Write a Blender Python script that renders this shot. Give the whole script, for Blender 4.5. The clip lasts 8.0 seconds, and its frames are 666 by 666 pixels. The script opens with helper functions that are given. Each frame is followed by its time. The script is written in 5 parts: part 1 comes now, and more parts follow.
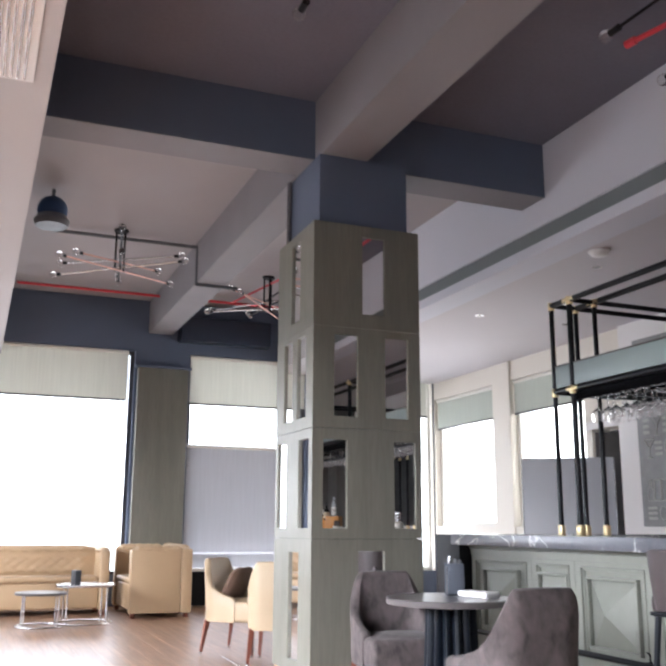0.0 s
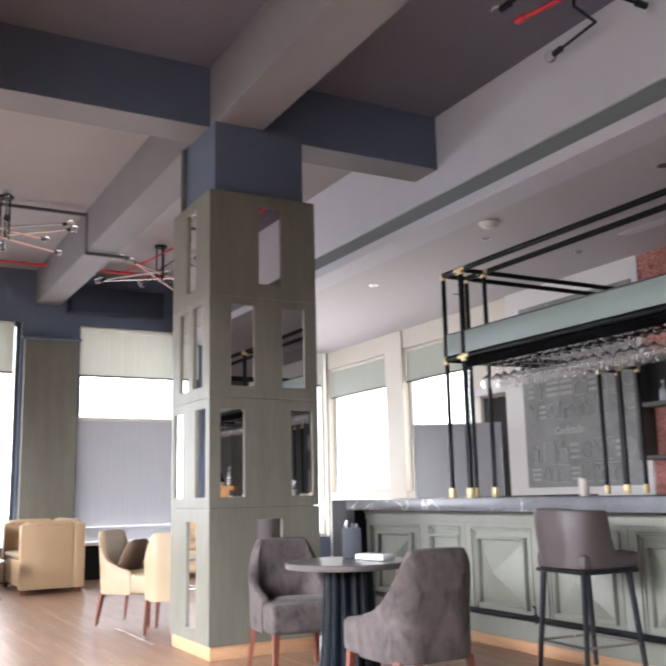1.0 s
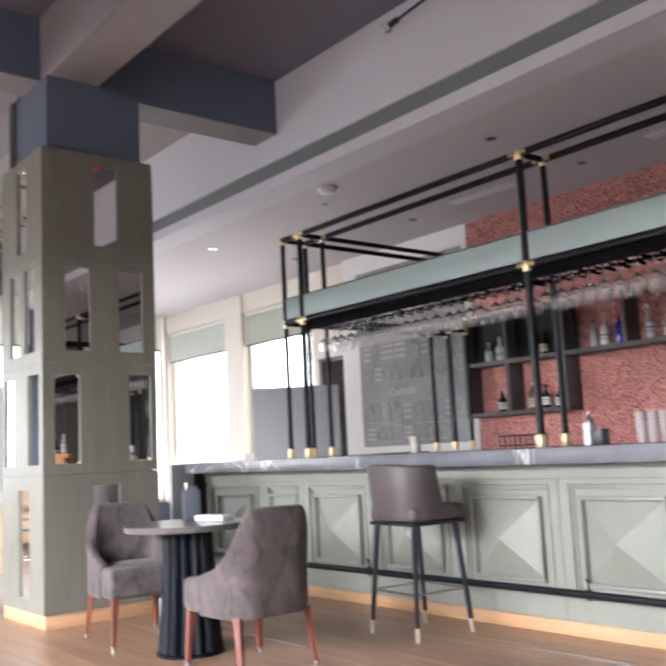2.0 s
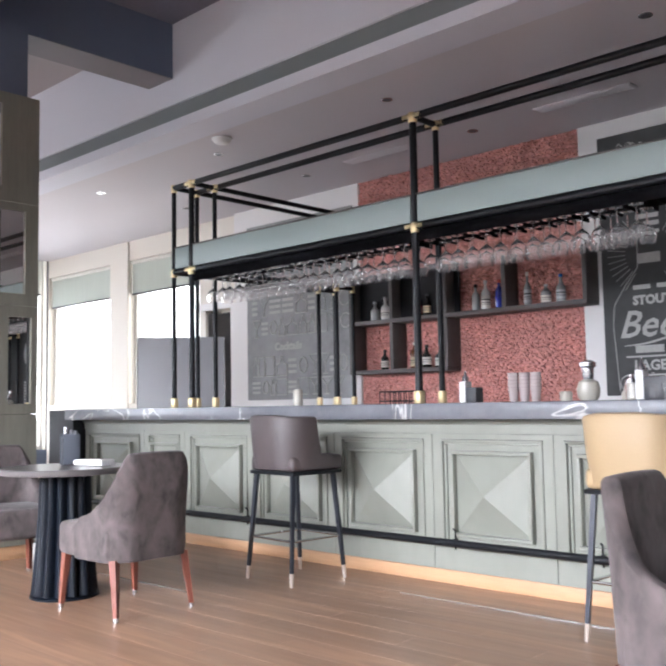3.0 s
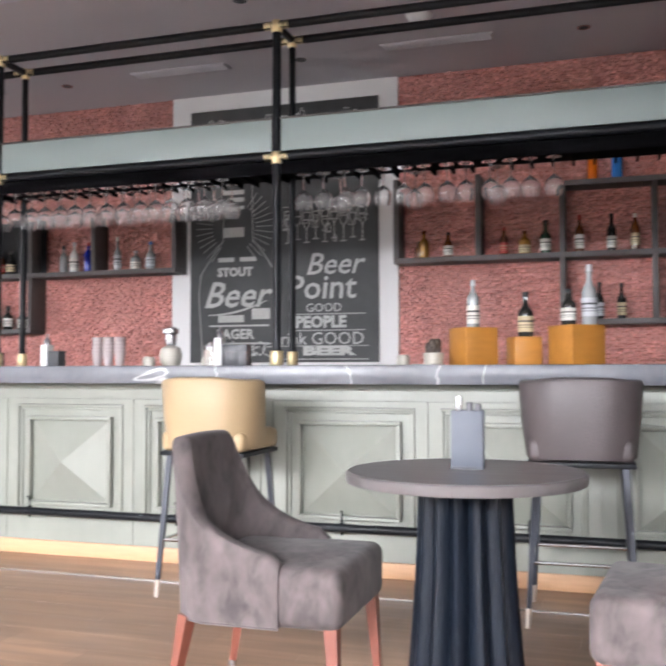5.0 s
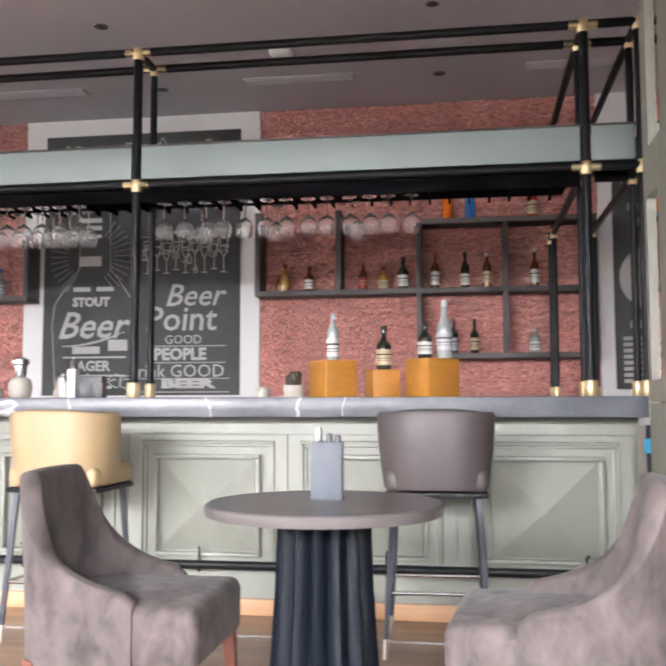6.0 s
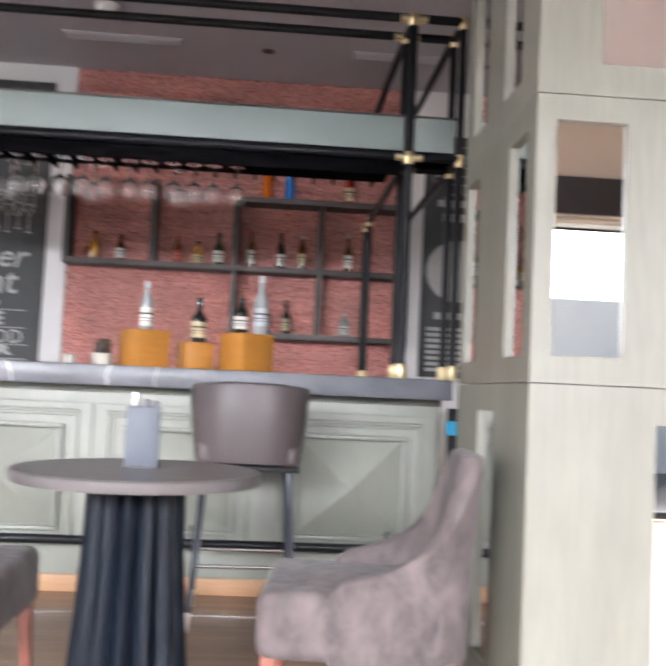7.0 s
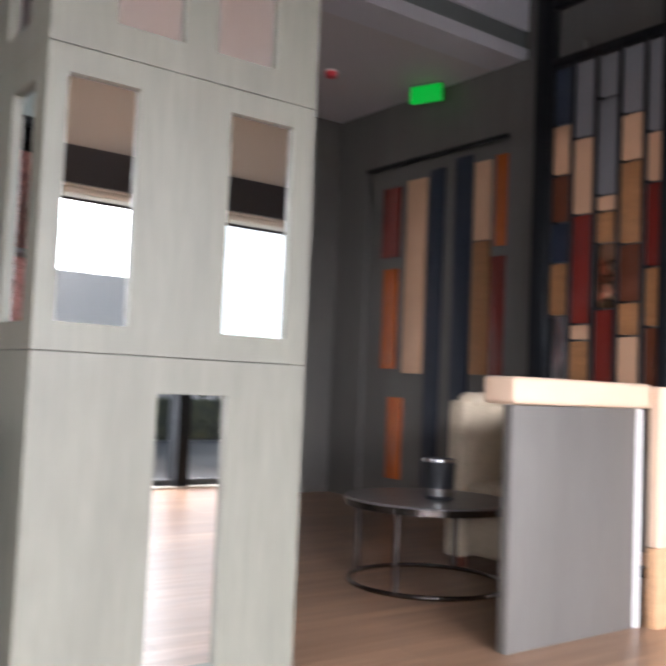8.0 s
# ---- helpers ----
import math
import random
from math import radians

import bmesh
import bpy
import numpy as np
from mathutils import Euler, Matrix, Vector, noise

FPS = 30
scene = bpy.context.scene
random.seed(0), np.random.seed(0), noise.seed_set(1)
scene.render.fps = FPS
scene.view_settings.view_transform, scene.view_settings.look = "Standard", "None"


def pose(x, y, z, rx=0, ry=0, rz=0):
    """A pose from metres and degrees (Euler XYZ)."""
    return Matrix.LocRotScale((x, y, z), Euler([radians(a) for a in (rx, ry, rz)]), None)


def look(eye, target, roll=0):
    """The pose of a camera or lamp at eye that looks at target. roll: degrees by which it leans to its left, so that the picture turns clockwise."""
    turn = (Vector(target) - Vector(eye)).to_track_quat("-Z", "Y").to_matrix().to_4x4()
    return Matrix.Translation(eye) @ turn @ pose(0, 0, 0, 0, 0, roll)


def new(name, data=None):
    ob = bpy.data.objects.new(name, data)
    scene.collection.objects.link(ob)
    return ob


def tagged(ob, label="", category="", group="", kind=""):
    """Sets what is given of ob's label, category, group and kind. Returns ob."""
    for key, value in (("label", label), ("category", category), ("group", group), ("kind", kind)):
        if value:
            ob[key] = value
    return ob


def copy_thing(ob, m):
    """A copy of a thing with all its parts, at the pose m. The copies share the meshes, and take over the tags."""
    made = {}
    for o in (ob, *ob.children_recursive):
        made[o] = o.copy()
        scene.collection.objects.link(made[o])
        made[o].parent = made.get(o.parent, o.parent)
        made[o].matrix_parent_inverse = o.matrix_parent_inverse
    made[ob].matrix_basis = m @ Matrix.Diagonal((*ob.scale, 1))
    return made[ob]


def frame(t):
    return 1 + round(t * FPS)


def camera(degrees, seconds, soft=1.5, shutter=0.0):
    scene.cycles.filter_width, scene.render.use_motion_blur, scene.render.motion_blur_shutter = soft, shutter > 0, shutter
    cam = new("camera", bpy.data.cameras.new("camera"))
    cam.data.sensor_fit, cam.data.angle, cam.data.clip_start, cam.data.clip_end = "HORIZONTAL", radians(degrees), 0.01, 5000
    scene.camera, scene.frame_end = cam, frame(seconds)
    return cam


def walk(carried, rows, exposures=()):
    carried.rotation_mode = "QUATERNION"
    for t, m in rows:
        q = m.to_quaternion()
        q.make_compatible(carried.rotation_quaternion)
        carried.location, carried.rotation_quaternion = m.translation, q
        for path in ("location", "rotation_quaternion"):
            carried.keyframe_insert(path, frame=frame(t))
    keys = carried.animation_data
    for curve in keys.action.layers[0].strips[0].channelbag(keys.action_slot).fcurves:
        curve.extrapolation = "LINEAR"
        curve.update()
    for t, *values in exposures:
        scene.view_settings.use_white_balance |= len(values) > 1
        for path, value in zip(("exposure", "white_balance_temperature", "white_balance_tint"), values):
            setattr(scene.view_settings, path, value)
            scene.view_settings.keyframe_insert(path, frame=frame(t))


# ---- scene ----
cam = camera(41.1, 8.0, soft=2.4, shutter=0.5)
EXPOSURES = [(0.0, -0.35, 5850, 10), (1.5, -0.16, 6100, 10), (3.5, -0.03, 5800, 10), (4.5, 0.1, 5950, 10), (6.5, 0.36, 6300, 10), (7.5, -0.05, 5850, 10), (8.0, -0.27, 5950, 10)]
PATH = [
    (0, (0.033, -0.252, 1.182), (-1.782, 0.473, 1.608), 0.3),
    (0.5, (0.037, -0.275, 1.175), (-1.75, 0.546, 1.537), -0.1),
    (1, (0.042, -0.295, 1.172), (-1.682, 0.654, 1.53), -1.3),
    (1.5, (0.06, -0.313, 1.163), (-1.587, 0.773, 1.487), -1.4),
    (2, (0.093, -0.325, 1.153), (-1.444, 0.927, 1.42), -2.9),
    (2.2, (0.105, -0.33, 1.15), (-1.383, 0.984, 1.393), -2.5),
    (3.3, (0.157, -0.38, 1.107), (-1.169, 1.108, 1.279), -1.2),
    (3.5, (0.17, -0.385, 1.106), (-1.104, 1.144, 1.299), -1.5),
    (4, (0.196, -0.396, 1.102), (-0.908, 1.27, 1.185), -0.8),
    (4.5, (0.191, -0.396, 1.099), (-0.631, 1.427, 1.142), -0.0),
    (4.7, (0.19, -0.389, 1.1), (-0.537, 1.473, 1.158), 0.1),
    (5.8, (0.191, -0.368, 1.093), (-0.17, 1.594, 1.234), -0.6),
    (6, (0.187, -0.367, 1.09), (-0.116, 1.603, 1.247), -0.1),
    (6.3, (0.175, -0.36, 1.08), (-0.027, 1.623, 1.235), 0.9),
    (6.5, (0.158, -0.35, 1.07), (0.065, 1.64, 1.252), -0.2),
    (7, (0.108, -0.336, 1.04), (0.248, 1.654, 1.171), 2.6),
    (7.5, (0.087, -0.291, 1.015), (0.816, 1.564, 1.179), 2.0),
    (8, (0.08, -0.216, 1.023), (1.276, 1.383, 1.146), 2.4),
]
walk(cam, [(t, look(eye, to, roll)) for t, eye, to, roll in PATH], EXPOSURES)

# ---- world and light ----
world = bpy.data.worlds.new("world")
scene.world = world
world.use_nodes = True
wn = world.node_tree.nodes
sky = wn.new("ShaderNodeTexSky")
sky.sky_type, sky.sun_disc = "NISHITA", False
sky.sun_elevation, sky.sun_rotation = radians(50), radians(200)
world.node_tree.links.new(sky.outputs[0], wn["Background"].inputs[0])
wn["Background"].inputs[1].default_value = 0.12
sun = new("sun", bpy.data.lights.new("sun", "SUN"))
sun.data.energy, sun.data.angle, sun.data.color = 2.5, radians(1.0), (1.0, 0.95, 0.88)
sun.matrix_world = look((-20, -40, 55), (0, 0, 0))


def daylight(name, centre, to, w, h, radiance, tint=(1.0, 0.955, 0.965)):
    """Sky light that fills one window opening."""
    lamp = new(name, bpy.data.lights.new(name, "AREA"))
    lamp.data.shape, lamp.data.size, lamp.data.size_y = "RECTANGLE", w, h
    lamp.data.energy, lamp.data.color = radiance * math.pi * w * h, tint
    lamp.matrix_world = look(centre, to)
    return lamp


# plan of the room
WX, EX, SY, NY = -14.0, 5.45, -3.2, 7.3      # west, east, south, north inner faces
SLAB, SOFFIT = 4.73, 3.70                    # high dark ceiling, dropped ceiling
P1, P2 = (-7.20, -6.32), (0.84, 1.72)        # the two clad columns along x
PY = (2.12, 3.05)                            # and along y
BEAM = 4.20                                  # underside of the beams
BAR = 4.20                                   # front face of the bar
TOP = 1.12                                   # top of the bar

# ---- materials ----


def material(name, base, rough=0.6, metal=0.0, spots=0.0, scale=3.0, grain=0.0, fine=60.0, bump=0.0, stretch=(1, 1, 1),
             per_object=0.0, per_island=0.0, dark=0.6, coat=0.0, sheen=0.0, other=None, spec=0.5, space="Object", swirl=0.0):
    """A surface whose colour varies at two scales, in metres, with a fine relief."""
    m = bpy.data.materials.new(name)
    m.use_nodes = True
    n, link = m.node_tree.nodes, m.node_tree.links.new
    b = n["Principled BSDF"]
    b.inputs["Base Color"].default_value = (*base, 1)
    b.inputs["Roughness"].default_value, b.inputs["Metallic"].default_value = rough, metal
    b.inputs["Coat Weight"].default_value = coat
    b.inputs["Sheen Weight"].default_value = sheen
    b.inputs["Specular IOR Level"].default_value = spec
    geo = n.new("ShaderNodeTexCoord")
    mapping = n.new("ShaderNodeMapping")
    mapping.inputs["Scale"].default_value = stretch
    link(n.new("ShaderNodeNewGeometry").outputs["Position"] if space == "World" else geo.outputs["Object"], mapping.inputs["Vector"])
    color = None

    def noise_node(sc, detail):
        t = n.new("ShaderNodeTexNoise")
        t.inputs["Scale"].default_value, t.inputs["Detail"].default_value, t.inputs["Distortion"].default_value = sc, detail, swirl
        link(mapping.outputs[0], t.inputs["Vector"])
        return t

    def mixed(socket, low, high, amount):
        nonlocal color
        ramp = n.new("ShaderNodeMapRange")
        ramp.inputs["From Min"].default_value, ramp.inputs["From Max"].default_value = low, high
        ramp.inputs["To Max"].default_value = amount
        link(socket, ramp.inputs["Value"])
        mx = n.new("ShaderNodeMix")
        mx.data_type = "RGBA"
        mx.inputs[6].default_value = (*base, 1)
        if color:
            link(color, mx.inputs[6])
        mx.inputs[7].default_value = (*(other or tuple(c * dark for c in base)), 1)
        link(ramp.outputs[0], mx.inputs[0])
        color = mx.outputs[2]

    if spots:
        mixed(noise_node(scale, 3).outputs[0], 0.35, 0.7, spots)
    if grain:
        mixed(noise_node(fine, 5).outputs[0], 0.35, 0.7, grain)
    if per_object:
        mixed(n.new("ShaderNodeObjectInfo").outputs["Random"], 0, 1, per_object)
    if per_island:
        mixed(n.new("ShaderNodeNewGeometry").outputs["Random Per Island"], 0, 1, per_island)
    if color:
        link(color, b.inputs["Base Color"])
    rn = n.new("ShaderNodeMapRange")
    rn.inputs["To Min"].default_value, rn.inputs["To Max"].default_value = max(0.005, rough * 0.8), min(1, rough * 1.2)
    link(noise_node(scale * 2.3, 3).outputs[0], rn.inputs["Value"])
    link(rn.outputs[0], b.inputs["Roughness"])
    if bump:
        bp = n.new("ShaderNodeBump")
        bp.inputs["Strength"].default_value, bp.inputs["Distance"].default_value = min(1.0, bump), 0.004
        link(noise_node(fine, 4).outputs[0], bp.inputs["Height"])
        link(bp.outputs[0], b.inputs["Normal"])
    return m


def glass_material(name, tint=(1, 1, 1), rough=0.0, ior=1.45, share=1.0):
    m = bpy.data.materials.new(name)
    m.use_nodes = True
    b = m.node_tree.nodes["Principled BSDF"]
    b.inputs["Base Color"].default_value = (*tint, 1)
    b.inputs["Roughness"].default_value, b.inputs["Transmission Weight"].default_value, b.inputs["IOR"].default_value = rough, share, ior
    return m


def cloth_blind(name, colour, through_share):
    """Roller-blind cloth, which lets part of the daylight through; a fine vertical weave."""
    m = bpy.data.materials.new(name)
    m.use_nodes = True
    n, link = m.node_tree.nodes, m.node_tree.links.new
    n.remove(n["Principled BSDF"])
    d, t, mx = n.new("ShaderNodeBsdfDiffuse"), n.new("ShaderNodeBsdfTranslucent"), n.new("ShaderNodeMixShader")
    w = n.new("ShaderNodeTexNoise")
    c, mp = n.new("ShaderNodeTexCoord"), n.new("ShaderNodeMapping")
    mp.inputs["Scale"].default_value = (40, 40, 1.5)
    link(c.outputs["Object"], mp.inputs[0])
    link(mp.outputs[0], w.inputs["Vector"])
    w.inputs["Scale"].default_value = 1.0
    r = n.new("ShaderNodeMix")
    r.data_type = "RGBA"
    r.inputs[6].default_value, r.inputs[7].default_value = (*colour, 1), (*(k * 0.82 for k in colour), 1)
    link(w.outputs[0], r.inputs[0])
    link(r.outputs[2], d.inputs[0])
    link(r.outputs[2], t.inputs[0])
    mx.inputs[0].default_value = through_share
    link(d.outputs[0], mx.inputs[1])
    link(t.outputs[0], mx.inputs[2])
    link(mx.outputs[0], n["Material Output"].inputs[0])
    return m


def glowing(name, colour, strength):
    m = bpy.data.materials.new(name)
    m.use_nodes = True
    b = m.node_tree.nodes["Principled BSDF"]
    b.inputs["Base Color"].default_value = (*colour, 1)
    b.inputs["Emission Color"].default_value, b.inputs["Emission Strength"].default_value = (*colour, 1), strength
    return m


def marble_material(name):
    m = material(name, (0.10, 0.105, 0.118), 0.25, spots=0.6, scale=4, grain=0.3, fine=25, dark=1.7)
    n, link = m.node_tree.nodes, m.node_tree.links.new
    b = n["Principled BSDF"]
    old = b.inputs["Base Color"].links[0].from_socket
    c, no = n.new("ShaderNodeTexCoord"), n.new("ShaderNodeTexNoise")
    no.inputs["Scale"].default_value, no.inputs["Detail"].default_value, no.inputs["Distortion"].default_value = 1.3, 4, 1.2
    link(c.outputs["Object"], no.inputs["Vector"])
    ramp = n.new("ShaderNodeValToRGB")
    e = ramp.color_ramp.elements
    e[0].position, e[0].color, e[1].position, e[1].color = 0.491, (0, 0, 0, 1), 0.509, (0, 0, 0, 1)
    ramp.color_ramp.elements.new(0.5).color = (1, 1, 1, 1)
    link(no.outputs[0], ramp.inputs[0])
    mx = n.new("ShaderNodeMix")
    mx.data_type = "RGBA"
    mx.inputs[7].default_value = (0.5, 0.5, 0.5, 1)
    link(ramp.outputs[0], mx.inputs[0])
    link(old, mx.inputs[6])
    link(mx.outputs[2], b.inputs["Base Color"])
    return m


M_SLATE = material("slate_paint", (0.094, 0.118, 0.175), 0.75, spots=0.25, scale=0.8, grain=0.15, fine=40, bump=0.1, dark=0.85)
# West ceiling: the window and floor light it catches is put into its colour.
M_LITCEIL = material("window_lit_ceiling", (0.33, 0.30, 0.30), 0.8, spots=0.2, scale=0.7, grain=0.1, fine=30, bump=0.1, dark=0.9)
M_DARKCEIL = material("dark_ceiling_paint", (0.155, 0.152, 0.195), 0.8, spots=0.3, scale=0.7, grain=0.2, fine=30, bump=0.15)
M_WHITE = material("white_paint", (0.78, 0.77, 0.76), 0.7, spots=0.15, scale=0.6, grain=0.08, fine=30, bump=0.05, dark=0.9)
M_SOFFIT = material("soffit_paint", (0.52, 0.50, 0.525), 0.75, spots=0.15, scale=0.5, grain=0.08, fine=30, bump=0.05, dark=0.9)
M_FASCIA = material("fascia_paint", (0.56, 0.57, 0.63), 0.75, spots=0.15, scale=0.5, grain=0.08, fine=30, bump=0.05, dark=0.9)
M_STRIP = material("green_grey_paint", (0.15, 0.17, 0.175), 0.7, spots=0.15, scale=1, dark=0.9)
M_SOUTHCEIL = material("off_white_plaster", (0.46, 0.44, 0.44), 0.75, spots=0.15, scale=0.6, grain=0.08, fine=30, bump=0.05, dark=0.9)
M_CREAM = material("cream_paint", (0.74, 0.70, 0.62), 0.65, spots=0.15, scale=0.8, grain=0.08, fine=30, dark=0.9)
M_CLAD = material("grey_green_laminate", (0.180, 0.178, 0.145), 0.45, spots=0.45, scale=1.2, grain=0.45, fine=9, bump=0.08, stretch=(6, 6, 0.6), dark=0.62)
M_MIRROR = material("mirror", (0.9, 0.9, 0.9), 0.01, 1.0, spots=0.05, scale=2)
M_WOODTRIM = material("oak_trim", (0.52, 0.31, 0.17), 0.5, spots=0.4, scale=3, grain=0.4, fine=12, stretch=(0.5, 1, 6), bump=0.1, dark=0.7)
M_PLANK = material("wood_plank", (0.405, 0.245, 0.155), 0.32, spots=0.6, scale=1.6, grain=0.75, fine=3.2, bump=0.08, stretch=(0.45, 5.5, 1), per_object=0.5, dark=0.45, space="World", swirl=0.8)
M_PLANKS = material("wood_planks_joined", (0.405, 0.245, 0.155), 0.32, spots=0.6, scale=1.6, grain=0.75, fine=3.2, bump=0.08, stretch=(0.45, 5.5, 1), per_island=0.5, dark=0.45, space="World", swirl=0.8)
M_JOINT = material("floor_joint", (0.12, 0.075, 0.05), 0.7, spots=0.3, scale=4)
M_BARPAINT = material("sage_paint", (0.24, 0.25, 0.215), 0.42, spots=0.55, scale=2.2, grain=0.4, fine=14, stretch=(1, 1, 0.5), bump=0.08, dark=0.8)
M_MARBLE = marble_material("grey_marble")
M_BLACK = material("black_metal", (0.007, 0.008, 0.010), 0.4, 0.0, spots=0.3, scale=8, dark=1.5, spec=0.2)
M_MATTBLACK = material("matt_black_board", (0.003, 0.003, 0.0035), 0.9, spots=0.3, scale=8, dark=1.5, spec=0.02)
M_STOOLLEG = material("blue_black_steel", (0.022, 0.026, 0.036), 0.3, 0.3, spots=0.3, scale=8, dark=1.5)
# Pale tone; on cross-beam undersides it holds the light bounced from the floor.
M_BEAM = material("pale_beam_tone", (0.205, 0.192, 0.205), 0.8, spots=0.25, scale=0.8, grain=0.15, fine=40, bump=0.1, dark=0.85)
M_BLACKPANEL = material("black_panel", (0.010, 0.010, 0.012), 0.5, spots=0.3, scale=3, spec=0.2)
M_BRASS = material("brass", (0.92, 0.78, 0.46), 0.42, 0.85, spots=0.3, scale=25, dark=0.8)
M_TIP = material("pale_metal_tip", (0.72, 0.64, 0.57), 0.35, 0.8, spots=0.3, scale=20, dark=0.8)
M_STEEL = material("steel", (0.62, 0.62, 0.64), 0.25, 1.0, spots=0.3, scale=15, dark=0.8)
M_FROST = material("frosted_glass", (0.245, 0.30, 0.29), 0.5, spots=0.15, scale=1.0, dark=0.9)
M_STONE = material("red_split_stone", (0.95, 0.47, 0.41), 0.4, spots=0.5, scale=3, grain=0.6, fine=70, bump=0.6, per_object=0.45, dark=0.4)
M_STONES = material("red_split_stones", (0.95, 0.47, 0.41), 0.4, spots=0.5, scale=3, grain=0.6, fine=70, bump=0.6, per_island=0.45, dark=0.4)
M_STONEBACK = material("stone_bed", (0.42, 0.15, 0.12), 0.9, spots=0.4, scale=6)
M_SHELF = material("grey_shelf_wood", (0.085, 0.077, 0.073), 0.55, spots=0.4, scale=3, grain=0.4, fine=15, stretch=(0.5, 4, 4), dark=0.7)
M_CHALKBOARD = material("chalkboard", (0.034, 0.035, 0.035), 0.7, spots=0.7, scale=1.8, grain=0.4, fine=12, dark=1.9)
# Grey base holds the window glare on the board as well as chalk dust.
M_GLAREBOARD = material("dusty_glare_chalkboard", (0.20, 0.205, 0.205), 0.7, spots=0.7, scale=2.5, grain=0.4, fine=12, dark=1.7)
M_CHALK = material("chalk", (0.50, 0.50, 0.48), 0.9, spots=0.4, scale=6, grain=0.5, fine=70, dark=0.6)
M_VELVET = material("taupe_velvet", (0.026, 0.021, 0.0205), 0.85, spots=0.9, scale=11, grain=0.5, fine=26, bump=0.3, dark=4.2, sheen=0.06, stretch=(1, 1, 0.6), swirl=0.5)
M_TAUPE = material("taupe_leather", (0.062, 0.05, 0.05), 0.5, spots=0.35, scale=6, grain=0.3, fine=120, bump=0.25, dark=0.75)
M_YELLOW = material("mustard_leather", (0.36, 0.262, 0.145), 0.5, spots=0.3, scale=5, grain=0.2, fine=120, bump=0.2, dark=0.82)
M_CREAMSEAT = material("cream_leather", (0.41, 0.315, 0.20), 0.5, spots=0.3, scale=4, grain=0.2, fine=110, bump=0.2, dark=0.82)
M_TAN = material("tan_leather", (0.44, 0.31, 0.18), 0.5, spots=0.35, scale=3, grain=0.2, fine=90, bump=0.2, dark=0.8)
M_REDWOOD = material("mahogany", (0.16, 0.05, 0.032), 0.35, spots=0.4, scale=6, grain=0.4, fine=20, stretch=(4, 4, 0.6), dark=0.55)
M_TABLETOP = material("dark_tabletop", (0.10, 0.092, 0.092), 0.3, spots=0.3, scale=3, grain=0.15, fine=12, stretch=(0.5, 5, 1), dark=0.7)
M_MENU = material("slate_menu", (0.075, 0.085, 0.105), 0.6, spots=0.3, scale=8)
M_BOX = material("orange_wood", (0.43, 0.185, 0.03), 0.45, spots=0.35, scale=4, grain=0.35, fine=14, stretch=(0.6, 3, 3), dark=0.65)
M_BLIND = cloth_blind("roller_blind", (0.80, 0.80, 0.74), 0.36)
M_SCREEN = cloth_blind("grey_screen", (0.56, 0.57, 0.60), 0.22)
M_SHADE = cloth_blind("green_grey_blind", (0.60, 0.64, 0.58), 0.16)
M_FRAMEW = material("window_frame_white", (0.72, 0.70, 0.64), 0.5, spots=0.1, scale=1, dark=0.9)
M_FRAMED = material("window_frame_dark", (0.05, 0.05, 0.055), 0.4, spots=0.2, scale=3)
M_PIPE = material("conduit", (0.10, 0.10, 0.11), 0.5, spots=0.3, scale=5)
M_RED = material("red_pipe_paint", (0.55, 0.035, 0.05), 0.4, spots=0.2, scale=5)
M_PINKPIPE = material("copper_rod", (0.62, 0.36, 0.30), 0.4, 0.3, spots=0.2, scale=5)
M_GLASS = glass_material("clear_glass", share=0.98, rough=0.0)
M_TINT = glass_material("window_glass", (0.97, 0.99, 0.98))
M_GREYWALL = material("dark_grey_laminate", (0.125, 0.117, 0.107), 0.45, spots=0.45, scale=1.0, grain=0.4, fine=8, stretch=(5, 5, 0.5), dark=0.7)
M_PAVE = material("pale_paving", (0.30, 0.28, 0.26), 0.7, spots=0.3, scale=0.5, grain=0.3, fine=8, bump=0.2)

# ---- mesh helpers ----


def box(bm, x0, x1, y0, y1, z0, z1, bev=0.0, seg=2):
    """A block with bevelled edges; a hard block keeps its broad faces truly flat."""
    flat = bm.faces.layers.int.get("flat") or bm.faces.layers.int.new("flat")
    before = set(bm.faces)
    g = bmesh.ops.create_cube(bm, size=1.0, matrix=Matrix.Translation(((x0 + x1) / 2, (y0 + y1) / 2, (z0 + z1) / 2)) @ Matrix.Diagonal((x1 - x0, y1 - y0, z1 - z0, 1)))
    if bev:
        edges = list({e for v in g["verts"] for e in v.link_edges})
        bmesh.ops.bevel(bm, geom=edges, offset=bev, segments=seg, affect="EDGES", profile=0.5)
    if bev <= 0.012:
        for f in bm.faces:
            if f not in before and min(e.calc_length() for e in f.edges) > bev * 1.2:
                f[flat] = 1
    return bm


def rod(bm, p, q, r, n=12, r2=None):
    p, q = Vector(p), Vector(q)
    d = q - p
    m = Matrix.Translation((p + q) / 2) @ d.to_track_quat("Z", "Y").to_matrix().to_4x4()
    bmesh.ops.create_cone(bm, cap_ends=True, segments=n, radius1=r, radius2=r if r2 is None else r2, depth=d.length, matrix=m)
    return bm


def pipe(bm, pts, r, n=10):
    for a, b in zip(pts, pts[1:]):
        rod(bm, a, b, r, n)
    for a in pts[1:-1]:
        bmesh.ops.create_uvsphere(bm, u_segments=n, v_segments=6, radius=r * 1.05, matrix=Matrix.Translation(a))
    return bm


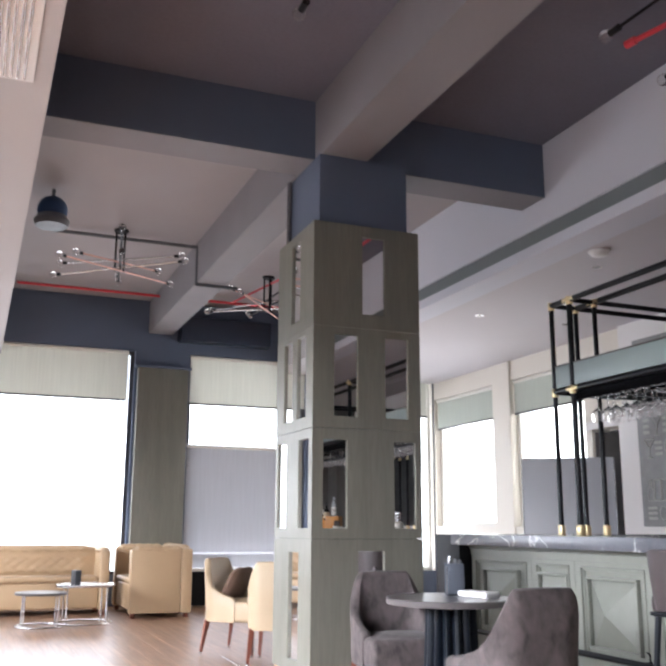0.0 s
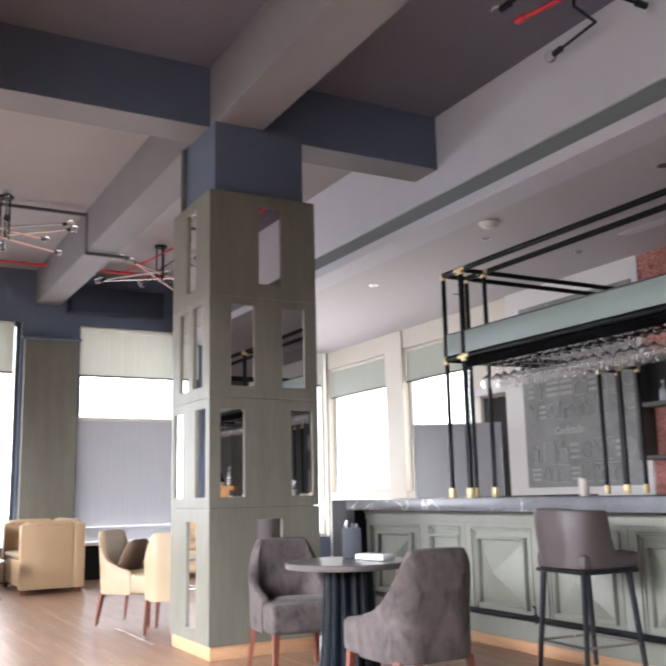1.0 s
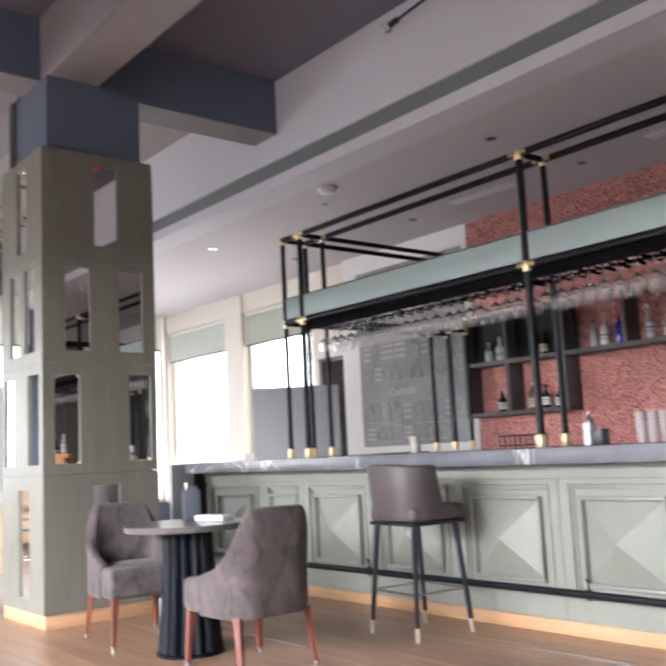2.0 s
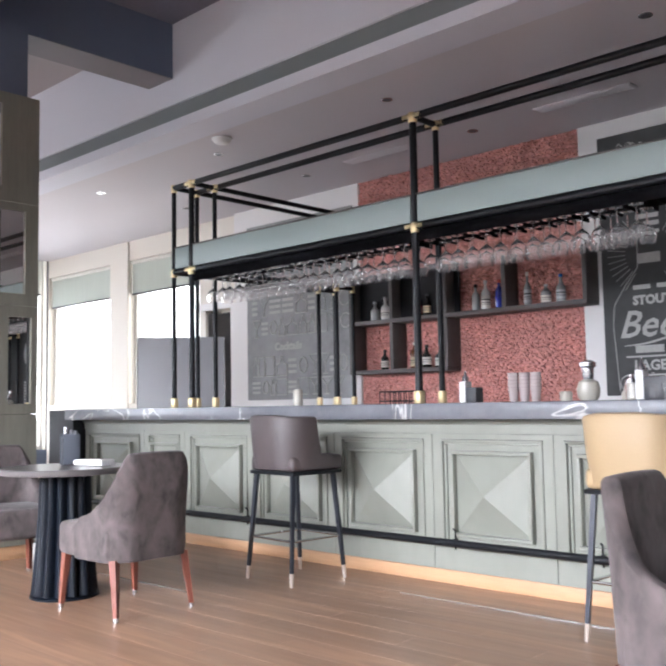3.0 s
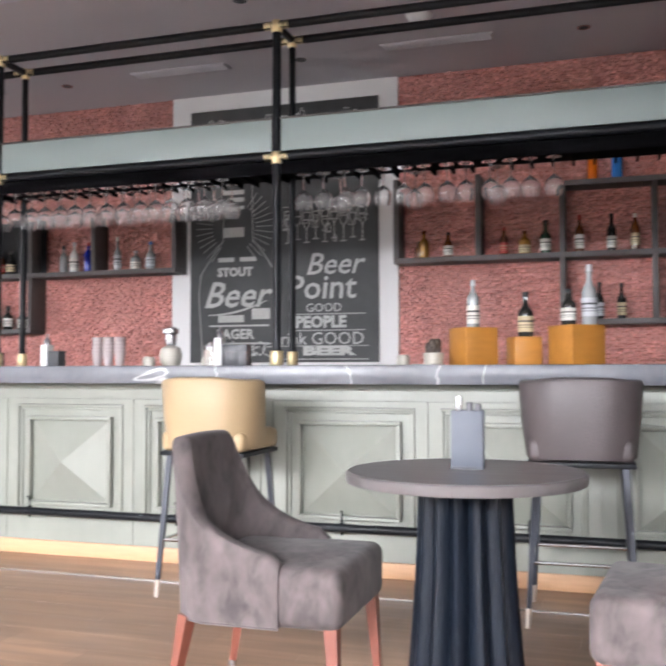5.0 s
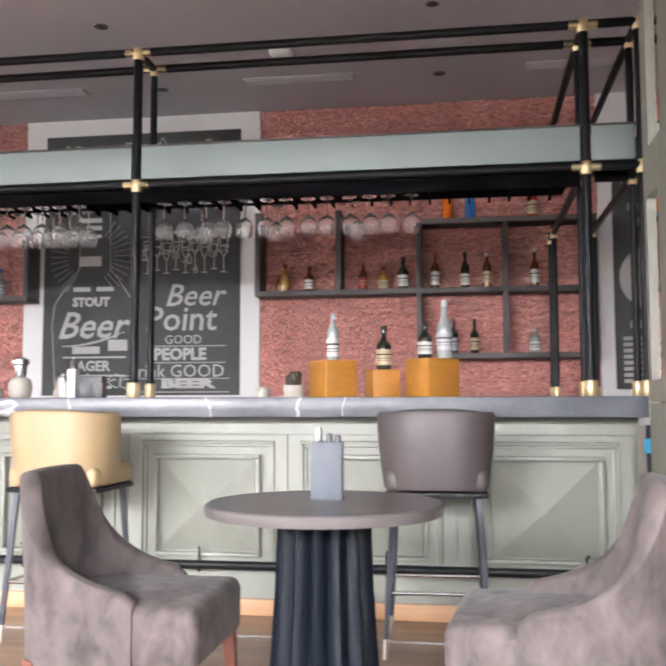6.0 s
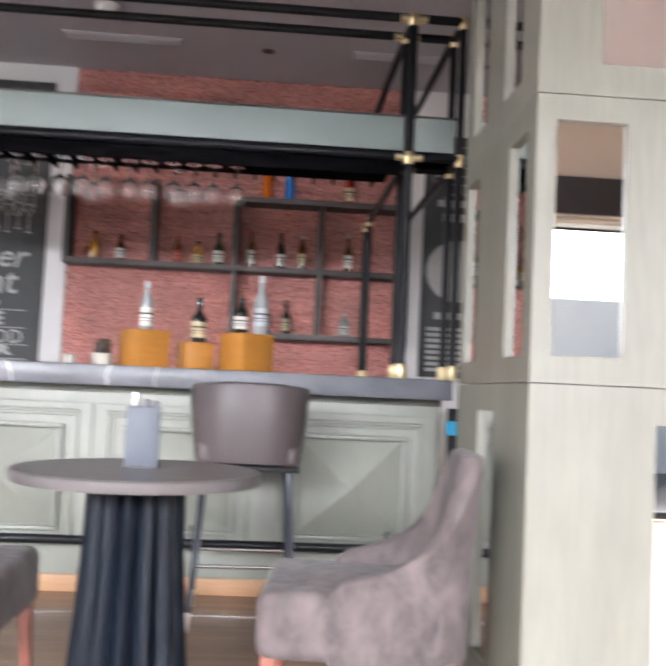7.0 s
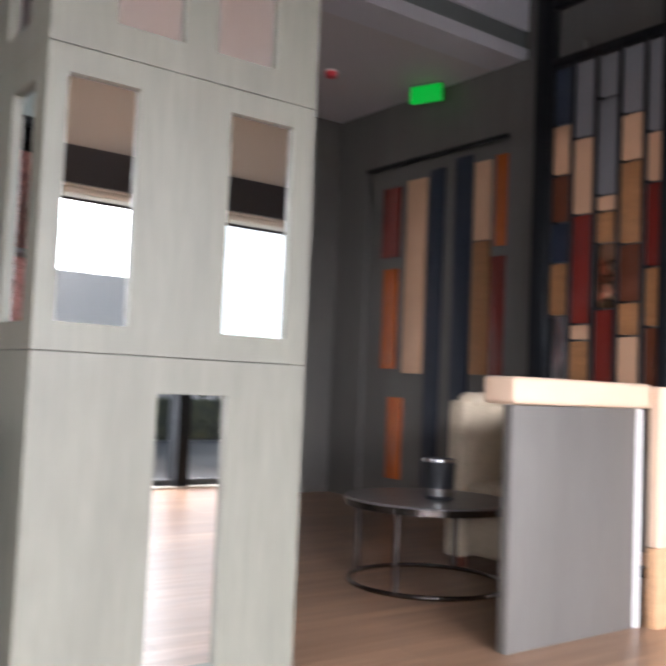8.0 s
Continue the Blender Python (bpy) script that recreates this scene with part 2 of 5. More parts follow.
def lathe(bm, prof, n=20, at=(0, 0, 0), close=True):
    """A turned shape: prof is a list of (radius, height)."""
    rings = []
    for r, z in prof:
        rings.append([bm.verts.new((at[0] + r * math.cos(2 * math.pi * k / n), at[1] + r * math.sin(2 * math.pi * k / n), at[2] + z)) for k in range(n)])
    for a, b in zip(rings, rings[1:]):
        for k in range(n):
            bm.faces.new((a[k], a[(k + 1) % n], b[(k + 1) % n], b[k]))
    if close:
        bm.faces.new(rings[0][::-1])
        bm.faces.new(rings[-1])
    return bm


def torus(bm, big, small, z, n=36):
    return lathe(bm, [(big + small * math.cos(a), z + small * math.sin(a)) for a in [2 * math.pi * k / 8 for k in range(9)]], n, close=False)


def ball(bm, c, r, n=12, sz=1.0):
    bmesh.ops.create_uvsphere(bm, u_segments=n, v_segments=max(6, n // 2), radius=r, matrix=Matrix.Translation(c) @ Matrix.Diagonal((1, 1, sz, 1)))
    return bm


def finish(name, bm, mat, smooth):
    me = bpy.data.meshes.new(name)
    bmesh.ops.recalc_face_normals(bm, faces=bm.faces)
    flat = bm.faces.layers.int.get("flat")
    rounded = [not f[flat] for f in bm.faces] if flat else [True] * len(bm.faces)
    if flat:
        bm.faces.layers.int.remove(flat)
    bm.to_mesh(me)
    bm.free()
    me.materials.append(mat)
    if smooth:
        me.polygons.foreach_set("use_smooth", rounded)
        me.set_sharp_from_angle(angle=radians(40))
    return me


def part(name, bm, mat, parent, label="", smooth=True, m=None):
    ob = new(name, finish(name, bm, mat, smooth))
    ob.parent = parent
    if m is not None:
        ob.matrix_basis = m
    return tagged(ob, label)


def thing(name, m, label, category, group=""):
    ob = new(name)
    ob.empty_display_size = 0.1
    ob.matrix_basis = m
    return tagged(ob, label, category, group)


def solid(name, bm, mat, label, category, group="", smooth=True, m=None):
    ob = new(name, finish(name, bm, mat, smooth))
    if m is not None:
        ob.matrix_basis = m
    return tagged(ob, label, category, group)


def structure(name, bm, mat, label, category, smooth=False):
    return tagged(new(name, finish(name, bm, mat, smooth)), label, category, "", "structure")


def B(*a, **k):
    return box(bmesh.new(), *a, **k)


def sheet(bm, axis, at, thick, u0, u1, v0, v1, holes):
    """A wall or panel in the plane axis = at, from at to at + thick, with rectangular holes (u0, u1, v0, v1) right through it."""
    us = sorted({u0, u1, *(min(max(h, u0), u1) for o in holes for h in o[:2])})
    vs = sorted({v0, v1, *(min(max(h, v0), v1) for o in holes for h in o[2:])})
    open_at = lambda u, v: any(o[0] < u < o[1] and o[2] < v < o[3] for o in holes)
    place = (lambda d, u, v: (d, u, v)) if axis == "x" else (lambda d, u, v: (u, d, v))
    cells = {(i, j) for i in range(len(us) - 1) for j in range(len(vs) - 1) if not open_at((us[i] + us[i + 1]) / 2, (vs[j] + vs[j + 1]) / 2)}
    verts = {}

    def vert(i, j, d):
        if (i, j, d) not in verts:
            verts[i, j, d] = bm.verts.new(place(at + d * thick, us[i], vs[j]))
        return verts[i, j, d]

    for i, j in cells:
        for d in (0, 1):
            bm.faces.new([vert(i, j, d), vert(i + 1, j, d), vert(i + 1, j + 1, d), vert(i, j + 1, d)])
        for a, b, near in (((i, j), (i + 1, j), (i, j - 1)), ((i, j + 1), (i + 1, j + 1), (i, j + 1)), ((i, j), (i, j + 1), (i - 1, j)), ((i + 1, j), (i + 1, j + 1), (i + 1, j))):
            if near not in cells:
                bm.faces.new([vert(*a, 0), vert(*b, 0), vert(*b, 1), vert(*a, 1)])
    return bm


# ---- room ----
WIN_W = [(-3.2, -0.9), (-0.6, 1.98), (2.86, 4.55), (4.9, 7.28)]  # west windows along y
WIN_N = [(-13.95, -12.0), (-11.5, -9.75)]                          # north windows along x
WIN_S = [(-13.0, -10.6), (-10.2, -7.8), (-6.6, -4.2), (-3.8, -1.4), (-0.4, 1.9), (2.45, 5.35)]
WTOP, NTOP, STOP = 3.90, 3.40, 2.73
structure("floor", B(WX - 0.3, EX + 0.3, SY - 0.3, NY + 0.3, -0.2, -0.006), M_JOINT, "dark underlay of the wooden plank floor", "floor")
structure("ground", B(-80, 80, -80, 80, -0.4, -0.25), M_PAVE, "pale paving outside the windows", "ground")
bm = sheet(bmesh.new(), "x", WX, -0.3, SY - 0.3, NY + 0.3, 0.0, SLAB + 0.2, [(a, b, 0.45, WTOP) for a, b in WIN_W])
structure("wall_west", bm, M_SLATE, "slate-blue painted wall round tall windows", "wall")
bm = sheet(bmesh.new(), "y", NY, 0.3, WX, EX, 0.0, SLAB + 0.2, [(a, b, 1.2, NTOP) for a, b in WIN_N] + [(-9.62, -9.05, 0.0, 2.45)])
structure("wall_north", bm, M_CREAM, "cream painted wall behind the bar", "wall")
bm = sheet(bmesh.new(), "y", SY, -0.3, WX, EX, 0.0, SLAB + 0.2, [(a, b, 0.02, STOP) for a, b in WIN_S])
structure("wall_south", bm, M_CREAM, "cream wall with a row of tall windows", "wall")
bm = sheet(bmesh.new(), "x", EX, 0.3, SY - 0.3, NY + 0.3, 0.0, SLAB + 0.2, [])
structure("wall_east", bm, M_GREYWALL, "dark grey wood-grain wall", "wall")
structure("ceiling_west", B(WX, -6.91, -0.02, 4.5, SLAB, SLAB + 0.2), M_LITCEIL, "concrete ceiling over the window lounge, paler with window light put into its colour", "ceiling")
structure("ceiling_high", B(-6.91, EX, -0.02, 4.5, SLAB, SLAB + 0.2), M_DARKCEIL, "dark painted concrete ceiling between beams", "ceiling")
bm = B(WX, EX, 4.831, NY, SOFFIT, SOFFIT + 0.2)
structure("ceiling_bar", bm, M_SOFFIT, "pale plasterboard ceiling over the bar", "ceiling")
structure("ceiling_south", B(WX, EX, SY, -0.02, SOFFIT, SLAB + 0.2), M_SOUTHCEIL, "white plasterboard ceiling along the windows", "ceiling")
structure("fascia", B(WX, EX, 4.5, 4.9, 3.955, SLAB + 0.2), M_FASCIA, "pale grey plaster fascia of the dropped ceiling", "trim")
structure("fascia_step", B(WX, EX, 4.5, 4.83, SOFFIT, 3.805), M_FASCIA, "pale grey lower step of the fascia", "trim")
structure("fascia_strip", B(WX, EX, 4.525, 4.83, 3.805, 3.955), M_STRIP, "green-grey strip along the fascia", "trim")
structure("beam_west", B(WX, -6.91, 2.17, 2.55, BEAM, SLAB), M_BEAM, "pale grey painted concrete beam", "beam")
structure("beam_long", B(-6.91, EX, 2.20, 2.62, BEAM, SLAB), M_BEAM, "pale grey painted concrete beam", "beam")
for c in (-6.72, 1.25, -12.9 + 30):
    if c < EX:
        structure("beam_cross", B(c - 0.19, c + 0.19, -0.02, 2.20, BEAM + 0.006, SLAB), M_SLATE, "slate-blue painted cross beam", "beam")
        structure("beam_cross_bar", B(c - 0.19, c + 0.19, 2.62, 4.5, BEAM + 0.006, SLAB), M_SLATE, "slate-blue painted cross beam", "beam")
        # added plates under the cross beams, their pale tone stands for floor bounce
        structure("beam_soffit", B(c - 0.188, c + 0.188, -0.02, 2.198, BEAM, BEAM + 0.006), M_BEAM, "underside plate of the cross beam, floor light put into its pale colour", "beam")
        structure("beam_soffit_bar", B(c - 0.188, c + 0.188, 2.622, 4.498, BEAM, BEAM + 0.006), M_BEAM, "underside plate of the cross beam, floor light put into its pale colour", "beam")
for x0, x1 in (P1, P2):
    structure("column_core", B(x0 + 0.07, x1 - 0.07, PY[0] + 0.07, PY[1] - 0.07, 0.0, BEAM), M_SLATE, "slate-blue painted concrete column", "column")
# daylight in the openings
for (a, b), radiance in zip(WIN_W, (4.0, 5.5, 9.0, 5.0)):
    daylight("sky_west", (WX - 0.45, (a + b) / 2, (0.45 + WTOP) / 2), (0, (a + b) / 2, 6.0), b - a, WTOP - 0.45, radiance)
for a, b in WIN_N:
    daylight("sky_north", ((a + b) / 2, NY + 0.45, (1.2 + NTOP) / 2), ((a + b) / 2, 0, (1.2 + NTOP) / 2), b - a, NTOP - 1.2, 7.0, (1.0, 0.91, 0.82))
# the open sky over the street, whose light falls down into the room through the south windows
for x0, x1, radiance in ((-12.0, -6.0, 26.0), (-6.0, 0.0, 108.0), (0.0, 6.0, 36.0)):
    daylight("sky_south", ((x0 + x1) / 2, SY - 4.0, 3.7), ((x0 + x1) / 2, 0, 3.7), x1 - x0, 2.5, radiance)
M_PARTITION = material("pale_grey_laminate", (0.50, 0.52, 0.55), 0.4, spots=0.15, scale=1.5, dark=0.9)
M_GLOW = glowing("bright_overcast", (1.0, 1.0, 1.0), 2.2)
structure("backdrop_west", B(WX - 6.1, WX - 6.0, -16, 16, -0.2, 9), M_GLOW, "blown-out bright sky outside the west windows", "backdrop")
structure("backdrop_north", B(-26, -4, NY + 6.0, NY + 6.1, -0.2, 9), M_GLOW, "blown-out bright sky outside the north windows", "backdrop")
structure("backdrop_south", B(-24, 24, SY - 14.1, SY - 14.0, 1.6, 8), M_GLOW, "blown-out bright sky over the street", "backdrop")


# ---- windows ----
def window(name, axis, at, out, a, b, z0, z1, frame_mat, label, splits=1):
    """Frame, panes and sill in an opening; axis is the wall's normal, out its outward sign."""
    root = tagged(new(name), label, "window", "", "structure")
    w, d0, d1 = 0.06, at + out * 0.10, at + out * 0.17
    lo, hi = min(d0, d1), max(d0, d1)
    cuts = [a + (b - a) * k / splits for k in range(splits + 1)]
    put = (lambda u0, u1, v0, v1, e0=lo, e1=hi, bev=0.004: B(e0, e1, u0, u1, v0, v1, bev=bev)) if axis == "x" else (lambda u0, u1, v0, v1, e0=lo, e1=hi, bev=0.004: B(u0, u1, e0, e1, v0, v1, bev=bev))
    for u0, u1 in ((a, a + w), (b - w, b)):
        part("window_frame", put(u0, u1, z0, z1), frame_mat, root)
    for v0, v1 in ((z0, z0 + w), (z1 - w, z1)):
        part("window_frame", put(a + w, b - w, v0, v1), frame_mat, root)
    for c in cuts[1:-1]:
        part("mullion", put(c - 0.03, c + 0.03, z0 + w, z1 - w), frame_mat, root)
    for c0, c1 in zip(cuts, cuts[1:]):
        pane = part("pane", put(c0 + 0.035, c1 - 0.035, z0 + w, z1 - w, (lo + hi) / 2 - 0.004, (lo + hi) / 2 + 0.004, 0.0), M_TINT, root, smooth=False)
        pane.visible_shadow = False
    return root


for i, (a, b) in enumerate(WIN_W):
    window("window_west", "x", WX, -1, a, b, 0.45, WTOP, M_FRAMED if i < 3 else M_FRAMEW, "tall dark-framed window in the slate wall")
for a, b in WIN_N:
    window("window_north", "y", NY, 1, a, b, 1.2, NTOP, M_FRAMEW, "white-framed window in the cream wall")
for a, b in WIN_S:
    window("window_south", "y", SY, -1, a, b, 0.02, STOP, M_FRAMED, "tall black-framed window onto the street", 1 if a > 2 else 2)


def blind(name, axis, at, a, b, z0, z1, mat, label, group):
    """A roller blind: tube, cloth and a weighted bottom rail."""
    along = (lambda u0, u1, d0, d1, v0, v1, **k: B(at + d0, at + d1, u0, u1, v0, v1, **k)) if axis == "x" else (lambda u0, u1, d0, d1, v0, v1, **k: B(u0, u1, at + d0, at + d1, v0, v1, **k))
    root = thing(name, Matrix(), label, "blind", group)
    part("cloth", along(a, b, -0.003, 0.003, z0 + 0.03, z1 - 0.03), mat, root)
    part("bottom_rail", along(a, b, -0.012, 0.012, z0, z0 + 0.03, bev=0.005), M_FRAMED, root, "dark bottom rail")
    tube = bmesh.new()
    p, q = ((at, a, z1 - 0.03), (at, b, z1 - 0.03)) if axis == "x" else ((a, at, z1 - 0.03), (b, at, z1 - 0.03))
    part("tube", rod(tube, p, q, 0.03), M_FRAMEW, root)


for a, b in WIN_W:
    blind("roller_blind", "x", WX - 0.04, a + 0.02, b - 0.1, 3.09, WTOP, M_BLIND, "half-drawn cream roller blind in a tall window", "window blinds")
blind("roller_screen", "x", WX - 0.075, 2.80, 4.5, 0.5, 2.46, M_SCREEN, "lilac-grey screen over the lower window", "window screens")
for a, b in WIN_N:
    blind("roller_blind", "y", NY + 0.05, a + 0.02, b - 0.02, 2.86, NTOP, M_SHADE, "half-drawn green-grey roller blind in a tall window", "window blinds")
partition = thing("partition", pose(-9.85, 6.35, 0, 0, 0, 52.1), "pale grey free-standing partition panel behind the bar", "partition")
part("panel", B(0, 1.13, -0.02, 0.02, 0.03, 2.06, bev=0.004), M_PARTITION, partition)
part("edge_trim", B(-0.012, 0.0, -0.024, 0.024, 0, 2.07), M_STEEL, partition)
part("edge_trim", B(1.13, 1.142, -0.024, 0.024, 0, 2.07), M_STEEL, partition)
for k, (a, b) in enumerate(WIN_S):
    blind("roller_blind", "y", SY - 0.05, a + 0.02, b - 0.02, (2.5, 2.5, 2.6, 2.6, 2.6, 2.6)[k], STOP, M_BLIND, "half-drawn cream roller blind in a tall window", "window blinds")

structure("window_post", B(4.05, 4.18, SY - 0.24, SY - 0.02, 0.0, STOP - 0.002, bev=0.004), M_BLACK, "black steel post in the street window", "post")
# window reveal trim, low ledge and the concrete pier between the west windows
pier = thing("pier", Matrix(), "grey wood-grain clad pier between two windows", "pillar")
part("cladding", B(WX + 0.002, WX + 0.12, 2.02, 2.82, 0, 3.62, bev=0.006), M_CLAD, pier)
part("ledge", B(WX + 0.002, WX + 0.16, 1.98, 2.86, 3.62, 3.66, bev=0.005), M_SLATE, pier)
structure("window_ledge", B(WX + 0.002, WX + 0.28, 2.9, 6.9, 0.50, 0.55, bev=0.008), M_WHITE, "white low ledge under the window", "trim")
structure("ledge_front", B(WX + 0.002, WX + 0.24, 2.92, 6.88, 0.0, 0.496), M_BLACKPANEL, "black panel under the window ledge", "trim")
structure("lintel_south", B(WX + 0.002, EX - 0.002, SY + 0.002, SY + 0.05, STOP + 0.01, 3.08, bev=0.004), M_FRAMED, "black lintel band over the street windows", "trim")
structure("window_reveal", B(WX - 0.298, WX + 0.004, 7.262, 7.279, 0.45, WTOP), M_CREAM, "cream lining of the corner window opening", "trim")
structure("pilaster_north", B(-12.0, -11.5, NY - 0.03, NY - 0.002, 0, SOFFIT - 0.002, bev=0.01), M_CREAM, "cream pilaster between the north windows", "trim")
structure("door_jamb", B(-9.05, -8.95, NY - 0.03, NY - 0.002, 0, 2.55, bev=0.006), M_WHITE, "white door frame", "trim")
structure("door_head", B(-9.72, -9.052, NY - 0.03, NY - 0.002, 2.45, 2.55, bev=0.006), M_WHITE, "white door frame head", "trim")
# black sheet standing in for the darkness of the space beyond the door
structure("doorway_room", B(-10.6, -8.3, NY + 0.9, NY + 1.0, -0.2, 3.4), M_BLACKPANEL, "black sheet for the unlit space behind the doorway", "wall")
door = thing("door", pose(-9.6, NY + 0.04, 0, 0, 0, 60), "half-open grey door behind the bar", "door")
part("leaf", B(0, 0.55, 0, 0.045, 0.01, 2.42, bev=0.004), M_SHELF, door)
part("door_handle", rod(bmesh.new(), (0.48, -0.05, 1.05), (0.38, -0.05, 1.05), 0.01), M_STEEL, door, "steel lever handle")


# ---- clad columns ----
# openings of the cladding, level by level: along the face from its near-left corner, and in height
Z_LEVELS = (0.10, 1.09, 1.925, 2.73, 3.58)
FACE_A = ([(0.37, 0.60, 0.19, 0.985)], [(0.06, 0.27, 1.17, 1.85), (0.57, 0.80, 1.17, 1.85)], [(0.19, 0.40, 2.02, 2.68), (0.51, 0.72, 2.02, 2.68)], [(0.35, 0.56, 2.83, 3.51)])
FACE_B = ([(0.38, 0.60, 0.19, 1.0)], [(0.09, 0.29, 1.17, 1.84), (0.69, 0.88, 1.17, 1.84)], [(0.18, 0.38, 2.02, 2.67), (0.62, 0.82, 2.02, 2.67)], [(0.42, 0.62, 2.85, 3.5)])


def clad_column(x0, x1, label):
    root = thing("clad_column", pose(x0, PY[0], 0), label, "column", "clad columns")
    w, d = x1 - x0, PY[1] - PY[0]
    t = 0.03
    for k in range(4):
        z0, z1 = Z_LEVELS[k] + 0.0015, Z_LEVELS[k + 1] - 0.0015
        for side in ("front", "back", "left", "right"):
            if side in ("front", "back"):
                holes = FACE_A[k]
                at, depth = (0.0, t) if side == "front" else (d, -t)
                panel = part("panel", sheet(bmesh.new(), "y", at, depth, 0, w, z0, z1, holes), M_CLAD, root, smooth=False)
                for o in holes:
                    part("mirror", B(o[0] - 0.01, o[1] + 0.01, min(at + depth * 0.55, at + depth), max(at + depth * 0.55, at + depth), o[2] - 0.01, o[3] + 0.01), M_MIRROR, panel, "inset mirror strip", smooth=False)
            else:
                holes = FACE_B[k]
                at, depth = (0.0, t) if side == "left" else (w, -t)
                panel = part("panel", sheet(bmesh.new(), "x", at, depth, t, d - t, z0, z1, holes), M_CLAD, root, smooth=False)
                for o in holes:
                    part("mirror", B(min(at + depth * 0.55, at + depth), max(at + depth * 0.55, at + depth), o[0] - 0.01, o[1] + 0.01, o[2] - 0.01, o[3] + 0.01), M_MIRROR, panel, "inset mirror strip", smooth=False)
    part("plinth", B(0.012, w - 0.012, 0.012, d - 0.012, 0, 0.10, bev=0.004), M_WOODTRIM, root, "oak plinth")
    part("lining", B(0.031, w - 0.031, 0.031, d - 0.031, 0.10, 3.56), M_BLACKPANEL, root)
    part("cap", B(0.002, w - 0.002, 0.002, d - 0.002, 3.578, 3.592), M_CLAD, root)


clad_column(*P1, "grey-green wood-grain clad column with mirror strips beside a round table")
clad_column(*P2, "grey-green wood-grain clad column with mirror strips beside an armchair")

# ---- bar ----
bar = thing("bar_counter", pose(0, 0, 0), "sage-painted panelled bar counter with oak base", "bar")
part("carcass", B(-7.55, 1.0, BAR + 0.02, 4.75, 0.06, 1.02), M_BARPAINT, bar, smooth=False)
part("side_run", B(-7.55, -6.95, 4.75, 6.6, 0.06, 1.02), M_BARPAINT, bar, smooth=False)
part("side_run", B(0.4, 1.0, 4.75, 6.6, 0.06, 1.02), M_BARPAINT, bar, smooth=False)
part("baseboard", B(-7.55, 1.0, BAR - 0.012, 4.7, 0, 0.082, bev=0.003), M_WOODTRIM, bar, "oak base strip")
part("top_rail", B(-7.55, 1.0, BAR - 0.004, BAR + 0.02, 0.93, 1.02), M_BARPAINT, bar, smooth=False)
part("cornice", B(-7.55, 1.0, BAR - 0.02, BAR - 0.004, 0.985, 1.015, bev=0.006), M_BARPAINT, bar)
end = thing("end_block", pose(0, 0, 0), "black block at the end of the bar", "counter")
part("block", B(-8.02, -7.56, BAR - 0.12, 4.9, 0, 1.115, bev=0.006), M_BLACKPANEL, end)
edges = [0.98 - 0.867 * k for k in range(9)] + [-6.55, -7.53]
for hi, lo in zip(edges, edges[1:]):
    c, hw = (hi + lo) / 2, (hi - lo) / 2
    panel = part("front_panel", sheet(bmesh.new(), "y", BAR - 0.004, 0.02, lo + 0.002, hi - 0.002, 0.084, 0.926, [(c - hw + 0.068, c + hw - 0.068, 0.225, 0.895)]), M_BARPAINT, bar, smooth=False)
    u = hw - 0.068
    ring = bmesh.new()
    for p0, p1, y1 in ((0.002, 0.016, BAR - 0.014), (0.016, 0.034, BAR + 0.004)):
        z0, z1 = 0.225 + p0, 0.895 - p0
        q = p1 - p0
        box(ring, c - u + p0, c + u - p0, y1, BAR + 0.02, z1 - q, z1, bev=0.004)
        box(ring, c - u + p0, c + u - p0, y1, BAR + 0.02, z0, z0 + q, bev=0.004)
        box(ring, c - u + p0, c - u + p1, y1, BAR + 0.02, z0 + q, z1 - q, bev=0.004)
        box(ring, c + u - p1, c + u - p0, y1, BAR + 0.02, z0 + q, z1 - q, bev=0.004)
    part("moulding", ring, M_BARPAINT, panel)
    # raised four-sided point inside the moulding, with a narrow rim round it
    iw = min(0.265, u - 0.045)
    z0, z1 = 0.315, 0.80
    rim = bmesh.new()
    for bx in ((c - iw - 0.022, c + iw + 0.022, z1, z1 + 0.022), (c - iw - 0.022, c + iw + 0.022, z0 - 0.022, z0), (c - iw - 0.022, c - iw, z0, z1), (c + iw, c + iw + 0.022, z0, z1)):
        box(rim, bx[0], bx[1], BAR - 0.022, BAR + 0.02, bx[2], bx[3], bev=0.005)
    part("rim", rim, M_BARPAINT, panel)
    pyr = bmesh.new()
    vs = [pyr.verts.new(p) for p in ((c - iw + 0.007, BAR + 0.016, z0 + 0.007), (c + iw - 0.007, BAR + 0.016, z0 + 0.007), (c + iw - 0.007, BAR + 0.016, z1 - 0.007), (c - iw + 0.007, BAR + 0.016, z1 - 0.007), (c, BAR - 0.085, (z0 + z1) / 2))]
    for a, b in ((0, 1), (1, 2), (2, 3), (3, 0)):
        pyr.faces.new((vs[a], vs[b], vs[4]))
    pyr.faces.new(vs[:4])
    part("pyramid", pyr, M_BARPAINT, panel, "raised pyramid field", smooth=False)

top = thing("marble_worktop", pose(0, 0, 0), "grey marble worktop of the bar with white veins", "worktop")
part("front_slab", B(-7.58, 1.02, 4.0, 4.85, 1.02, TOP, bev=0.006), M_MARBLE, top)
part("side_slab", B(-7.58, -6.9, 4.851, 6.65, 1.02, TOP, bev=0.006), M_MARBLE, top)
part("side_slab", B(0.35, 1.02, 4.851, 6.65, 1.02, TOP, bev=0.006), M_MARBLE, top)

